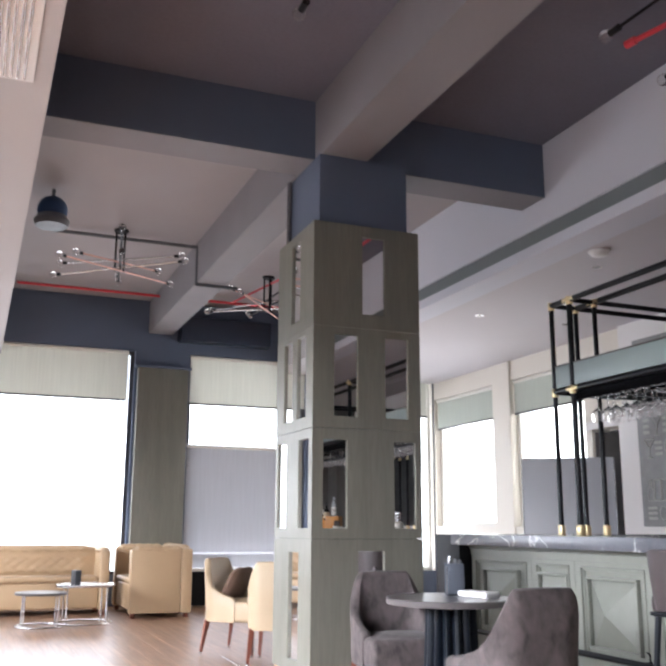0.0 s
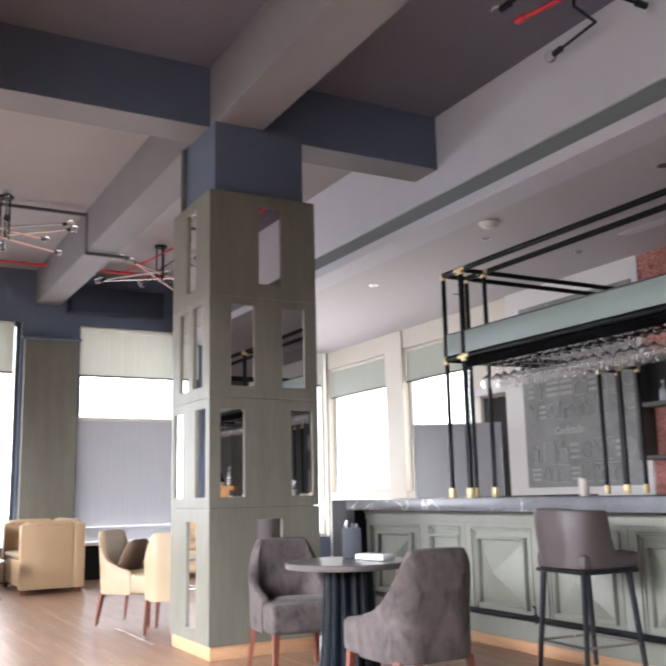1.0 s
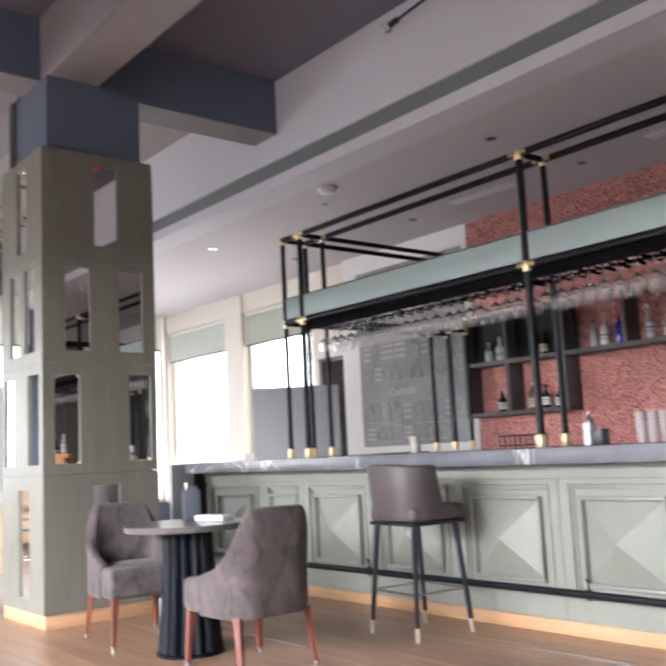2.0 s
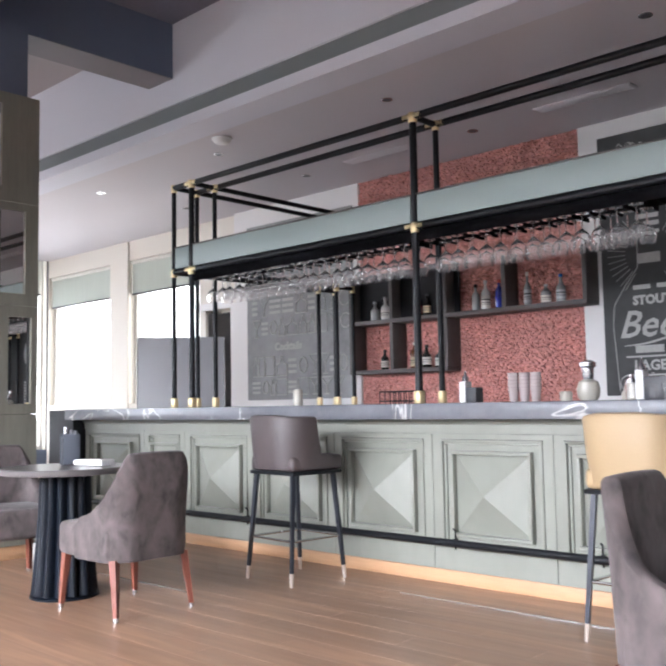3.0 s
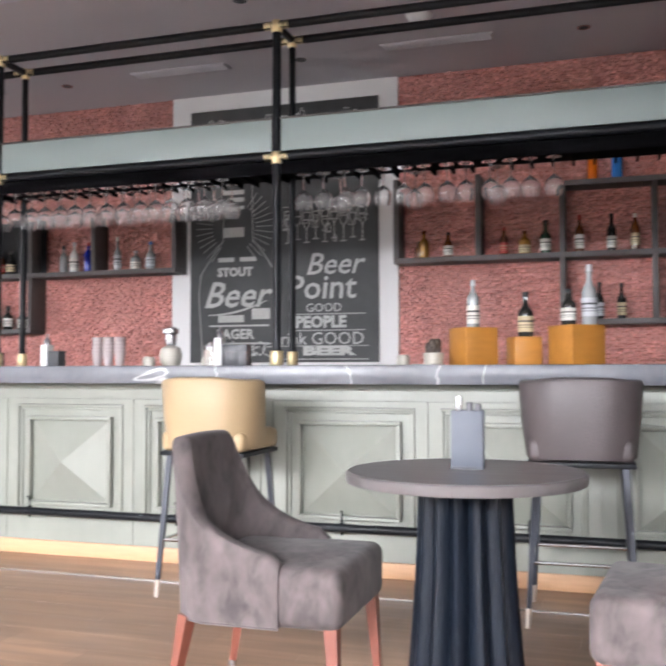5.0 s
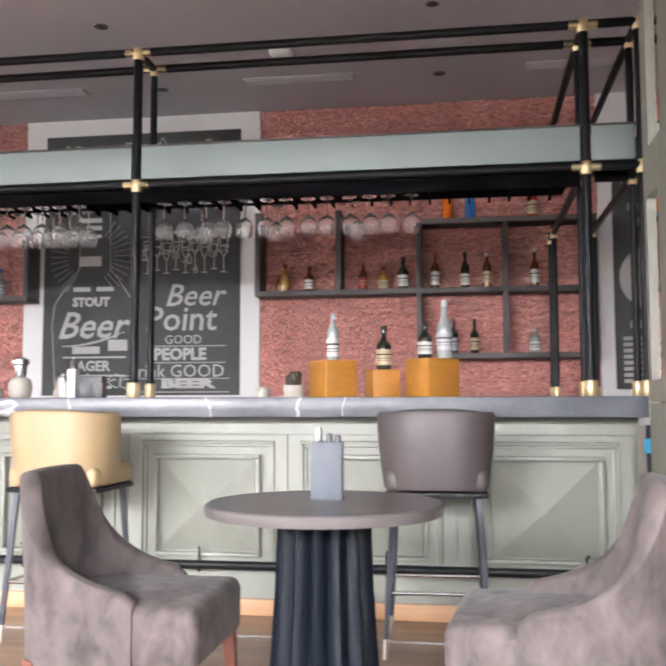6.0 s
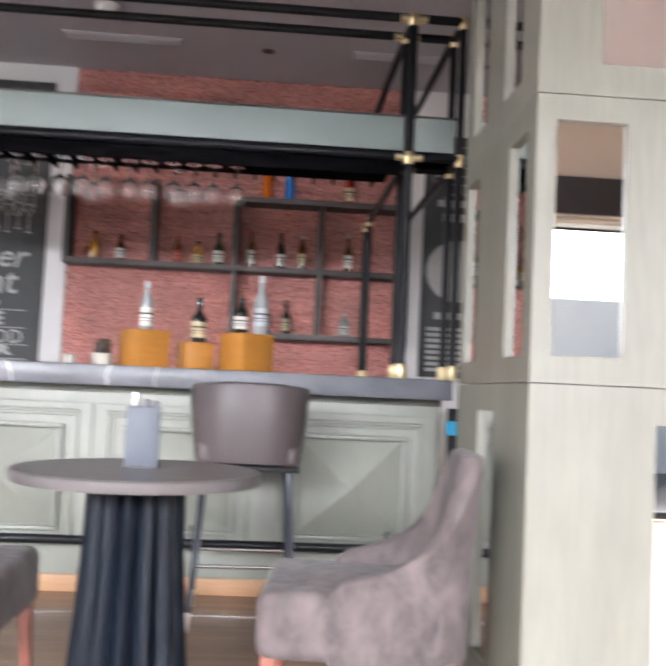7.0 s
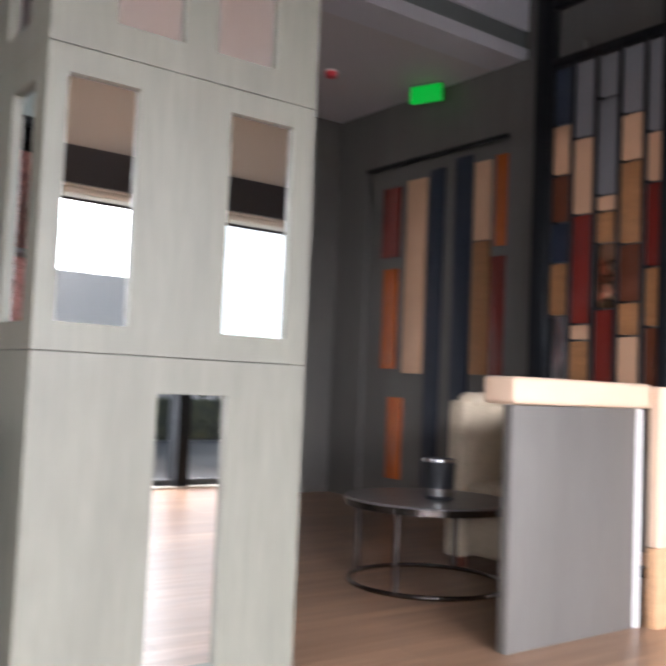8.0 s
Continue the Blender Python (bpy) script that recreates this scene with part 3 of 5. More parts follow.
rail = thing("foot_rail", pose(0, 0, 0), "black metal foot rail on brackets along the bar", "rail")
part("tube", rod(bmesh.new(), (-7.5, BAR - 0.14, 0.275), (0.98, BAR - 0.14, 0.275), 0.022), M_BLACK, rail)
for k in range(9):
    x = -7.1 + k * 0.98
    bm = pipe(bmesh.new(), [(x, BAR - 0.006, 0.275), (x, BAR - 0.14, 0.275)], 0.008, 8)
    pipe(bm, [(x, BAR - 0.022, 0.215), (x, BAR - 0.022, 0.33), (x + 0.006, BAR - 0.05, 0.345)], 0.006, 8)
    part("bracket", bm, M_BLACK, rail)

# ---- glass rack over the bar ----
rack = thing("bar_rack", pose(0, 0, 0), "black pipe rack with brass joints over the bar", "rack")
RY, RB, RZ, RJ = 4.40, 4.66, 3.11, 2.335
POSTS = (-6.12, -3.61, -1.68, 0.81)
XL, XR = -6.38, 1.09
posts = [(x, y) for x in (XL, *POSTS, XR) for y in (RY, RB)] + [(x, y) for x in (XL, POSTS[0], POSTS[3], XR) for y in (6.25, 6.5)]


def sleeve(bm, x, y, z, r, h):
    return lathe(bm, [(r * 0.9, 0), (r, h * 0.06), (r, h * 0.94), (r * 0.9, h)], 14, (x, y, z))


for x, y in posts:
    r = 0.026 if y == RY and x in POSTS else 0.021
    top_z = RZ if y < 6 else RJ + 0.05
    post = part("post", rod(bmesh.new(), (x, y, TOP), (x, y, top_z), r, 14), M_BLACK, rack)
    part("foot", sleeve(bmesh.new(), x, y, TOP, r * 1.45, 0.085), M_BRASS, post, "brass foot sleeve")
    for z in ((RJ, RZ) if y < 6 else (RJ,)):
        j = sleeve(bmesh.new(), x, y, z - 0.045, r * 1.25, 0.07)
        if y < 6 and x in POSTS:
            rod(j, (x - 0.075, y, z), (x + 0.075, y, z), 0.025, 12)
        part("joint", j, M_BRASS, post, "brass tee joint")
for y in (RY, RB):
    for z in (RZ, RJ):
        part("long_pipe", rod(bmesh.new(), (XL, y, z), (XR, y, z), 0.025, 12), M_BLACK, rack)
for x in (XL, *POSTS, XR):
    for z in (RZ, RJ):
        part("cross_pipe", rod(bmesh.new(), (x, RY, z), (x, RB, z), 0.022, 10), M_BLACK, rack)
for x in (XL, POSTS[0], POSTS[3], XR):
    part("side_pipe", rod(bmesh.new(), (x, RB, RJ), (x, 6.5, RJ), 0.023, 10), M_BLACK, rack)
    part("side_pipe", rod(bmesh.new(), (x, RB, RZ), (x, NY - 0.12, RZ), 0.023, 10), M_BLACK, rack)
shelf = thing("rack_shelf", pose(0, 0, 0), "frosted green glass-fronted shelf on the pipe rack", "shelf")
for a, b in zip((XL, *POSTS), (*POSTS, XR)):
    part("front_glass", B(a + 0.03, b - 0.03, RY - 0.012, RY + 0.0, RJ + 0.03, RJ + 0.215, bev=0.002), M_FROST, shelf, "frosted green glass strip")
part("shelf_board", B(XL, XR, RY + 0.002, RB, RJ + 0.024, RJ + 0.045), M_MATTBLACK, shelf)
part("top_edge", B(XL, XR, RY - 0.014, RY + 0.012, RJ + 0.217, RJ + 0.228, bev=0.002), M_SHELF, shelf)
hanger = thing("glass_hanger", pose(0, 0, 0), "black slotted hanger under the shelf", "rack")
part("board", B(-6.0, 0.72, RY + 0.014, RB + 0.06, RJ - 0.075, RJ - 0.055, bev=0.003), M_MATTBLACK, hanger)
part("front_board", B(-6.09, 0.78, RY + 0.0, RY + 0.012, RJ - 0.105, RJ - 0.028, bev=0.002), M_MATTBLACK, hanger)
for k in range(60):
    x = -6.0 + 6.7 * (k + 0.5) / 60
    part("slat", B(x - 0.006, x + 0.006, RY + 0.014, RB + 0.06, RJ - 0.105, RJ - 0.0755), M_MATTBLACK, hanger, smooth=False)


def wine_glass():
    """A stemmed glass hung upside down from its foot; its origin is the foot."""
    root = thing("wine_glass", pose(0, 0, 0), "clear stemmed wine glass hung upside down from the rack", "glass", "hanging glasses")
    prof = [(0.0015, -0.003), (0.040, -0.002), (0.041, 0.0), (0.012, -0.006), (0.005, -0.014), (0.0045, -0.090), (0.014, -0.100), (0.038, -0.118), (0.050, -0.142), (0.051, -0.165), (0.046, -0.190), (0.0395, -0.206), (0.038, -0.206), (0.0445, -0.189), (0.0495, -0.165), (0.0485, -0.143), (0.037, -0.120), (0.0015, -0.104)]
    bowl = part("bowl", lathe(bmesh.new(), prof, 20, close=False), M_GLASS, root)
    bowl.visible_shadow = False
    return root


first = wine_glass()
spots = []
rnd = random.Random(4)
for k in range(36):
    x = -5.86 + k * 0.112
    for y in (RY + 0.04, RY + 0.20):
        if min(abs(x - p) for p in POSTS) > 0.05 and x < -2.03:
            spots.append((x, y))
for k in range(13):
    spots.append((-1.52 + k * 0.1165, RY + 0.06))
    if k % 4 == 1:
        spots.append((-1.48 + k * 0.1165, RY + 0.21))
for k, (x, y) in enumerate(spots):
    m = pose(x + rnd.uniform(-0.012, 0.012), y, RJ - 0.104, rnd.uniform(-3, 3), rnd.uniform(-3, 3))
    if k == 0:
        first.matrix_basis = m
    else:
        copy_thing(first, m)

# ---- back wall of the bar ----
BRICKS = ((-6.66, -3.86), (-1.63, 1.26))
WHITES = ((-8.9, -6.664), (-3.856, -1.634), (1.264, 3.2))
for a, b in WHITES:
    structure("white_panel", B(a, b, NY - 0.08, NY - 0.002, 0.9, SOFFIT - 0.002, bev=0.004), M_WHITE, "white painted panel on the bar wall", "wall panel")


def text_part(body, size, x, z, y, parent, mat, name="lettering", align="CENTER", shear=0.0, bold=0.0):
    cu = bpy.data.curves.new(name, "FONT")
    cu.body, cu.size, cu.align_x, cu.align_y, cu.shear, cu.offset = body, size, align, "CENTER", shear, bold
    cu.resolution_u = 2
    tmp = bpy.data.objects.new(name, cu)
    me = bpy.data.meshes.new_from_object(tmp)
    bpy.data.objects.remove(tmp)
    me.materials.append(mat)
    ob = new(name, me)
    ob.parent = parent
    ob.matrix_basis = pose(x, y, z, 90, 0, 0)
    return ob


def chalkboard(x0, x1, z0, z1, label, mat=M_CHALKBOARD):
    root = thing("chalkboard", pose(0, 0, 0), label, "chalkboard", "chalkboards")
    part("board", B(x0, x1, NY - 0.10, NY - 0.081, z0, z1), mat, root, smooth=False)
    return root


CY = NY - 0.1035


def bars(parent, rows, name="chalk_bar", slant=0.0):
    for x0, x1, z0, z1 in rows:
        part(name, B(x0, x1, CY - 0.001, CY + 0.002, z0, z1), M_CHALK, parent, smooth=False)


def doodle(parent, x0, x1, z0, z1, seed, n):
    """Loose chalk drawing: rings, strokes, outlines of bottles and short lines."""
    r = random.Random(seed)
    bm = bmesh.new()
    for _ in range(n):
        cx, cz, s = r.uniform(x0, x1), r.uniform(z0, z1), r.uniform(0.025, 0.075)
        kind = r.choice("rsbll")
        pts = []
        if kind == "r":
            pts = [(cx + s * math.cos(a), CY, cz + s * r.uniform(0.7, 1.2) * math.sin(a)) for a in [k * math.pi / 5 for k in range(11)]]
        elif kind == "s":
            pts = [(cx - s + k * s / 3, CY, cz + s * 0.3 * math.sin(k * 1.7)) for k in range(7)]
        elif kind == "b":
            w, h = s * 0.5, s * 2.2
            pts = [(cx - w, CY, cz - h / 2), (cx - w, CY, cz + h * 0.15), (cx - w * 0.4, CY, cz + h * 0.3), (cx - w * 0.4, CY, cz + h / 2), (cx + w * 0.4, CY, cz + h / 2), (cx + w * 0.4, CY, cz + h * 0.3), (cx + w, CY, cz + h * 0.15), (cx + w, CY, cz - h / 2), (cx - w, CY, cz - h / 2)]
        else:
            pts = [(cx - s, CY, cz), (cx + s, CY, cz + r.uniform(-0.01, 0.01))]
        for a, b in zip(pts, pts[1:]):
            rod(bm, a, b, r.uniform(0.0025, 0.0055), 5)
    tagged(part("chalk_drawing", bm, M_CHALK, parent, "small chalk drawings", smooth=False), "", "", "", "stuff")


beer = chalkboard(-3.65, -1.81, 1.16, 3.54, "large chalkboard with white beer lettering and drawings")
text_part("Beer", 0.34, -3.19, 1.78, CY, beer, M_CHALK, shear=0.35, bold=0.004)
text_part("STOUT", 0.11, -3.19, 2.00, CY, beer, M_CHALK, bold=0.006)
text_part("LAGER", 0.125, -3.19, 1.42, CY, beer, M_CHALK, bold=0.004)
text_part("Beer", 0.28, -2.23, 2.04, CY, beer, M_CHALK, shear=0.3, bold=0.002)
text_part("Point", 0.31, -2.35, 1.83, CY, beer, M_CHALK, shear=0.1, bold=0.003)
text_part("GOOD", 0.11, -2.32, 1.65, CY, beer, M_CHALK)
text_part("PEOPLE", 0.145, -2.35, 1.52, CY, beer, M_CHALK, bold=0.006)
text_part("drink GOOD", 0.16, -2.38, 1.37, CY, beer, M_CHALK)
text_part("BEER", 0.13, -2.28, 1.26, CY, beer, M_CHALK, bold=0.008).scale = (1.7, 0.8, 1)
bars(beer, [(-2.66, -1.93, 1.592, 1.599), (-2.66, -1.93, 1.445, 1.452), (-2.78, -1.9, 1.305, 1.311), (-2.78, -1.9, 1.185, 1.193), (-3.31, -3.1, 2.73, 2.77), (-3.31, -3.1, 2.66, 2.70), (-3.30, -3.1, 2.59, 2.62), (-3.31, -3.1, 2.33, 2.42), (-3.36, -3.2, 2.10, 2.14), (-3.14, -2.98, 2.10, 2.14), (-3.36, -3.10, 1.535, 1.60), (-3.02, -2.84, 1.56, 1.66), (-3.45, -2.85, 1.33, 1.345), (-3.45, -2.85, 1.495, 1.51), (-3.4, -2.98, 1.22, 1.245)])
sun_rays = bmesh.new()
for k in range(-6, 7):
    a = radians(k * 9)
    for s in (-1, 1):
        p = Vector((-3.2 + s * 0.22 * math.cos(a), CY, 2.42 + 0.22 * math.sin(a)))
        rod(sun_rays, p, p + Vector((s * 0.17 * math.cos(a), 0, 0.17 * math.sin(a))), 0.003, 5)
tagged(part("chalk_rays", sun_rays, M_CHALK, beer, smooth=False), "", "", "", "stuff")
outline = bmesh.new()
for s in (-1, 1):
    pts = [(-3.16 + s * w, CY, z) for w, z in ((0.36, 1.2), (0.38, 1.5), (0.40, 1.8), (0.38, 1.98), (0.26, 2.16), (0.15, 2.3), (0.14, 2.85))]
    for a, b in zip(pts, pts[1:]):
        rod(outline, a, b, 0.004, 5)
for k in range(14):
    a = (-3.46 + k * 0.042, CY, 1.60 + 0.0007 * k * k)
    rod(outline, a, (a[0] + 0.045, CY, a[2] + 0.009), 0.004 + 0.0012 * min(k, 13 - k), 5)
part("chalk_outline", outline, M_CHALK, beer, smooth=False)
r = random.Random(41)
for k in range(9):
    gx, gz, gh = -2.66 + k * 0.088, 2.25 + 0.03 * (k % 2), r.uniform(0.26, 0.34)
    bm = bmesh.new()
    line = [(gx - 0.036, gz + gh), (gx - 0.03, gz + gh * 0.6), (gx, gz + gh * 0.42), (gx + 0.03, gz + gh * 0.6), (gx + 0.036, gz + gh), (gx - 0.036, gz + gh)]
    for p, q in list(zip(line, line[1:])) + [((gx, gz + gh * 0.42), (gx, gz)), ((gx - 0.028, gz), (gx + 0.028, gz)), ((gx - 0.03, gz + gh * 0.75), (gx + 0.03, gz + gh * 0.75))]:
        rod(bm, (p[0], CY, p[1]), (q[0], CY, q[1]), 0.005, 5)
    tagged(part("chalk_drawing", bm, M_CHALK, beer, smooth=False), "", "", "", "stuff")
doodle(beer, -2.7, -1.9, 2.22, 2.6, 3, 18)
doodle(beer, -3.5, -2.8, 1.2, 1.32, 5, 14)
doodle(beer, -3.55, -1.9, 2.85, 3.46, 13, 90)
wine = chalkboard(-8.62, -6.76, 1.2, 3.45, "dusty grey chalkboard with window glare in its colour, covered in small chalk drawings", M_GLAREBOARD)
text_part("Cocktails", 0.13, -7.85, 1.86, CY, wine, M_CHALK, bold=0.006)
doodle(wine, -8.5, -6.85, 2.85, 3.38, 7, 60)
r = random.Random(17)
for j, (z, hh) in enumerate(((1.26, 0.20), (1.50, 0.24), (2.0, 0.22), (2.26, 0.24), (2.54, 0.20))):
    x = -8.52
    while x < -6.95:
        w = r.uniform(0.11, 0.24)
        bm, kind, rad = bmesh.new(), r.choice("bgtfo"), r.uniform(0.006, 0.010)
        m_, t_ = x + w / 2, z + hh
        if kind == "b":
            line = [(x + 0.02, z), (x + 0.02, z + hh * 0.55), (m_ - 0.015, z + hh * 0.7), (m_ - 0.015, t_), (m_ + 0.015, t_), (m_ + 0.015, z + hh * 0.7), (x + w - 0.02, z + hh * 0.55), (x + w - 0.02, z), (x + 0.02, z)]
        elif kind == "g":
            line = [(x + 0.01, t_), (m_, z + hh * 0.5), (x + w - 0.01, t_), (x + 0.01, t_), (m_, z + hh * 0.5), (m_, z), (m_ - 0.04, z), (m_ + 0.04, z)]
        elif kind == "f":
            line = [(x, z), (x + w - 0.02, z), (x + w - 0.02, t_), (x, t_), (x, z)]
        elif kind == "o":
            line = [(m_ + w * 0.4 * math.cos(k * 0.7), z + hh / 2 + hh * 0.4 * math.sin(k * 0.7)) for k in range(10)]
        else:
            line = []
            for k in range(3):
                box(bm, x, x + w - 0.03, CY - 0.001, CY + 0.002, z + hh * (0.1 + 0.3 * k), z + hh * (0.25 + 0.3 * k))
        for p, q in zip(line, line[1:]):
            rod(bm, (p[0], CY, p[1]), (q[0], CY, q[1]), rad, 5)
        tagged(part("chalk_drawing", bm, M_CHALK, wine, smooth=False), "", "", "", "stuff")
        x += w
clock = chalkboard(1.38, 2.95, 1.2, 3.3, "chalkboard with a round chalk drawing and lettering bars")
disc = bmesh.new()
bmesh.ops.create_cone(disc, cap_ends=True, segments=28, radius1=0.27, radius2=0.27, depth=0.003, matrix=Matrix.Translation((1.69, CY, 2.12)) @ Matrix.Rotation(radians(90), 4, "X"))
part("chalk_disc", disc, M_CHALK, clock, smooth=False)
bars(clock, [(1.44, 1.95, 1.25 + 0.05 * k, 1.28 + 0.05 * k) for k in range(8)] + [(1.5, 1.85, 1.70, 1.76), (1.55, 1.9, 2.55, 2.62), (1.5, 1.9, 2.68, 2.74)])
doodle(clock, 1.45, 2.2, 2.6, 3.2, 9, 24)

# shelves
def shelf_unit(name, boards, uprights, label):
    root = thing(name, pose(0, 0, 0), label, "shelf", "bottle shelves")
    for x0, x1, z in boards:
        part("shelf_board", B(x0, x1, NY - 0.32, NY - 0.075, z - 0.022, z + 0.022, bev=0.003), M_SHELF, root)
    for x, z0, z1 in uprights:
        part("upright", B(x - 0.022, x + 0.022, NY - 0.315, NY - 0.075, z0, z1, bev=0.003), M_SHELF, root)


shelf_unit("bottle_shelf", [(-1.62, 1.22, 2.02), (-0.2, 1.22, 2.60), (-0.0, 1.22, 1.475)],
           [(-1.60, 2.042, 2.72), (-0.9, 2.042, 2.72), (-0.22, 1.50, 2.58), (0.49, 1.497, 2.578), (1.2, 1.497, 2.578), (0.02, 1.45, 1.454)], "dark grey open bottle shelf against red stone")
shelf_unit("bottle_shelf", [(-6.62, -3.70, 2.02), (-6.62, -5.27, 1.475)],
           [(-6.60, 1.497, 2.6), (-6.01, 1.497, 2.6), (-5.29, 1.497, 2.6), (-4.58, 2.042, 2.6), (-3.72, 2.042, 2.6)], "dark grey open bottle shelf against red stone")
# black sheet added in place of the shadow inside the upper cells
solid("shelf_back", B(-6.6, -5.2, NY - 0.17, NY - 0.155, 2.05, 2.6), M_BLACKPANEL, "black sheet for the shadow inside the bottle shelf", "panel", smooth=False)
backbar = thing("back_counter", pose(0, 0, 0), "low dark back counter under the bottle shelves", "counter")
part("body", B(-6.6, 0.3, NY - 0.65, NY - 0.085, 0, 0.9, bev=0.004), M_SHELF, backbar)
part("worktop", B(-6.6, 0.3, NY - 0.67, NY - 0.085, 0.902, 0.94, bev=0.005), M_STEEL, backbar, "steel worktop")

# bottles
BOTTLE_COL = {"amber": (0.13, 0.04, 0.008), "dark": (0.02, 0.02, 0.018), "green": (0.02, 0.06, 0.03), "clear": (0.34, 0.36, 0.36), "blue": (0.01, 0.02, 0.32), "orange": (0.75, 0.17, 0.01), "sky": (0.04, 0.22, 0.65), "red": (0.5, 0.03, 0.02), "gold": (0.34, 0.17, 0.03), "white": (0.7, 0.7, 0.68)}
M_BOTTLE = {k: material("bottle_" + k, v, 0.08, spots=0.35, scale=14, coat=0.8) for k, v in BOTTLE_COL.items()}
M_LABEL = {k: material("label_" + k, v, 0.6, spots=0.3, scale=20) for k, v in {"white": (0.7, 0.68, 0.62), "cream": (0.55, 0.45, 0.28), "red": (0.45, 0.06, 0.05), "black": (0.03, 0.03, 0.03), "silver": (0.5, 0.52, 0.55)}.items()}


def bottle(x, y, z, h, r, glass, label_colour, cap, label):
    root = thing("bottle", pose(x, y, z, 0, 0, rnd.uniform(0, 360)), label, "bottle", "liquor bottles")
    sh, nk = rnd.uniform(0.52, 0.62), rnd.uniform(0.30, 0.40)
    prof = [(r * 0.86, 0), (r * 0.97, h * 0.012), (r, h * 0.04), (r, h * (sh - 0.06)), (r * 0.97, h * sh), (r * 0.84, h * (sh + 0.05)), (r * 0.60, h * (sh + 0.10)), (r * (nk + 0.05), h * (sh + 0.16)), (r * nk, h * (sh + 0.20)), (r * nk, h * 0.87), (r * (nk + 0.08), h * 0.872), (r * (nk + 0.08), h * 0.885)]
    part("body", lathe(bmesh.new(), prof, 18), M_BOTTLE[glass], root)
    if label_colour:
        l0, l1 = h * rnd.uniform(0.07, 0.16), h * rnd.uniform(0.40, 0.48)
        part("label", lathe(bmesh.new(), [(r * 1.005, l0), (r * 1.02, l0 + 0.001), (r * 1.02, l1 - 0.001), (r * 1.005, l1)], 18, close=False), M_LABEL[label_colour], root, label_colour + " paper label")
        for u, t_ in ((0.62, 0.10), (0.40, 0.05), (0.26, 0.03)):
            z0_ = l0 + (l1 - l0) * u
            part("print_bar", lathe(bmesh.new(), [(r * 1.021, z0_), (r * 1.028, z0_ + 0.0005), (r * 1.028, z0_ + (l1 - l0) * t_), (r * 1.021, z0_ + (l1 - l0) * t_ + 0.0005)], 18, close=False), M_LABEL["black" if label_colour not in ("black", "red") else "cream"], root)
    part("cap", lathe(bmesh.new(), [(r * 0.40, h * 0.875), (r * 0.42, h * 0.88), (r * 0.42, h * 0.99), (r * 0.38, h)], 12), M_LABEL[cap] if cap in M_LABEL else M_BOTTLE[cap], root)


ROWS = [  # x, z, height, radius, glass, label, cap
    (-1.38, 2.042, 0.24, 0.045, "gold", None, "amber"), (-1.17, 2.042, 0.22, 0.04, "amber", "white", "black"), (-0.70, 2.042, 0.24, 0.036, "amber", "red", "red"), (-0.53, 2.042, 0.20, 0.05, "gold", "cream", "amber"),
    (-0.36, 2.042, 0.28, 0.045, "green", "white", "black"), (-0.09, 2.042, 0.31, 0.037, "amber", "white", "red"), (0.16, 2.042, 0.31, 0.037, "dark", "white", "black"), (0.34, 2.042, 0.30, 0.037, "amber", "cream", "white"), (0.73, 2.042, 0.33, 0.037, "amber", "white", "silver"),
    (0.02, 2.622, 0.31, 0.042, "orange", None, "orange"), (0.21, 2.622, 0.31, 0.045, "sky", None, "sky"), (0.72, 2.622, 0.30, 0.045, "red", "cream", "gold"), (-1.42, 2.042, 0.15, 0.04, "amber", None, "black"),
    (0.23, 1.497, 0.29, 0.036, "dark", "cream", "black"), (0.72, 1.497, 0.2, 0.045, "clear", "white", "silver"), (0.06, 1.497, 0.30, 0.036, "dark", "silver", "black"),
    (-4.98, 2.042, 0.27, 0.042, "clear", None, "black"), (-4.86, 2.042, 0.30, 0.045, "white", "white", "silver"), (-4.70, 2.042, 0.29, 0.042, "blue", None, "red"), (-4.38, 2.042, 0.33, 0.036, "clear", "silver", "white"), (-4.18, 2.042, 0.19, 0.05, "clear", "white", "silver"), (-4.02, 2.042, 0.27, 0.045, "clear", "silver", "sky"),
    (-6.33, 2.042, 0.22, 0.05, "clear", None, "silver"), (-6.18, 2.042, 0.26, 0.05, "white", "white", "silver"), (-5.72, 2.042, 0.25, 0.04, "amber", "red", "black"), (-5.6, 2.042, 0.24, 0.04, "dark", "cream", "black"),
    (-6.2, 1.497, 0.22, 0.045, "dark", "white", "black"), (-5.78, 1.497, 0.28, 0.05, "amber", "cream", "white"), (-5.62, 1.497, 0.24, 0.05, "dark", "white", "black"), (-5.45, 1.497, 0.21, 0.05, "dark", "white", "red"),
]
for x, z, h, r, g, lab, cap in ROWS:
    bottle(x, NY - 0.20, z, h, r, g, lab, cap, "%s glass bottle %son the bar shelf" % (g, "with a %s label " % lab if lab else ""))

# wooden boxes and bottles on the bar, and other bar-top things
def wooden_box(x, y, w, h, turn):
    root = thing("display_box", pose(x, y, TOP, 0, 0, turn), "orange-stained wooden display box on the bar", "box", "display boxes")
    bm = bmesh.new()
    box(bm, -w / 2, w / 2, -w / 2, w / 2, 0, h, bev=0.003)
    part("body", bm, M_BOX, root)
    part("lid", B(-w / 2 + 0.002, w / 2 - 0.002, -w / 2 + 0.002, w / 2 - 0.002, h, h + 0.004), M_BOX, root)


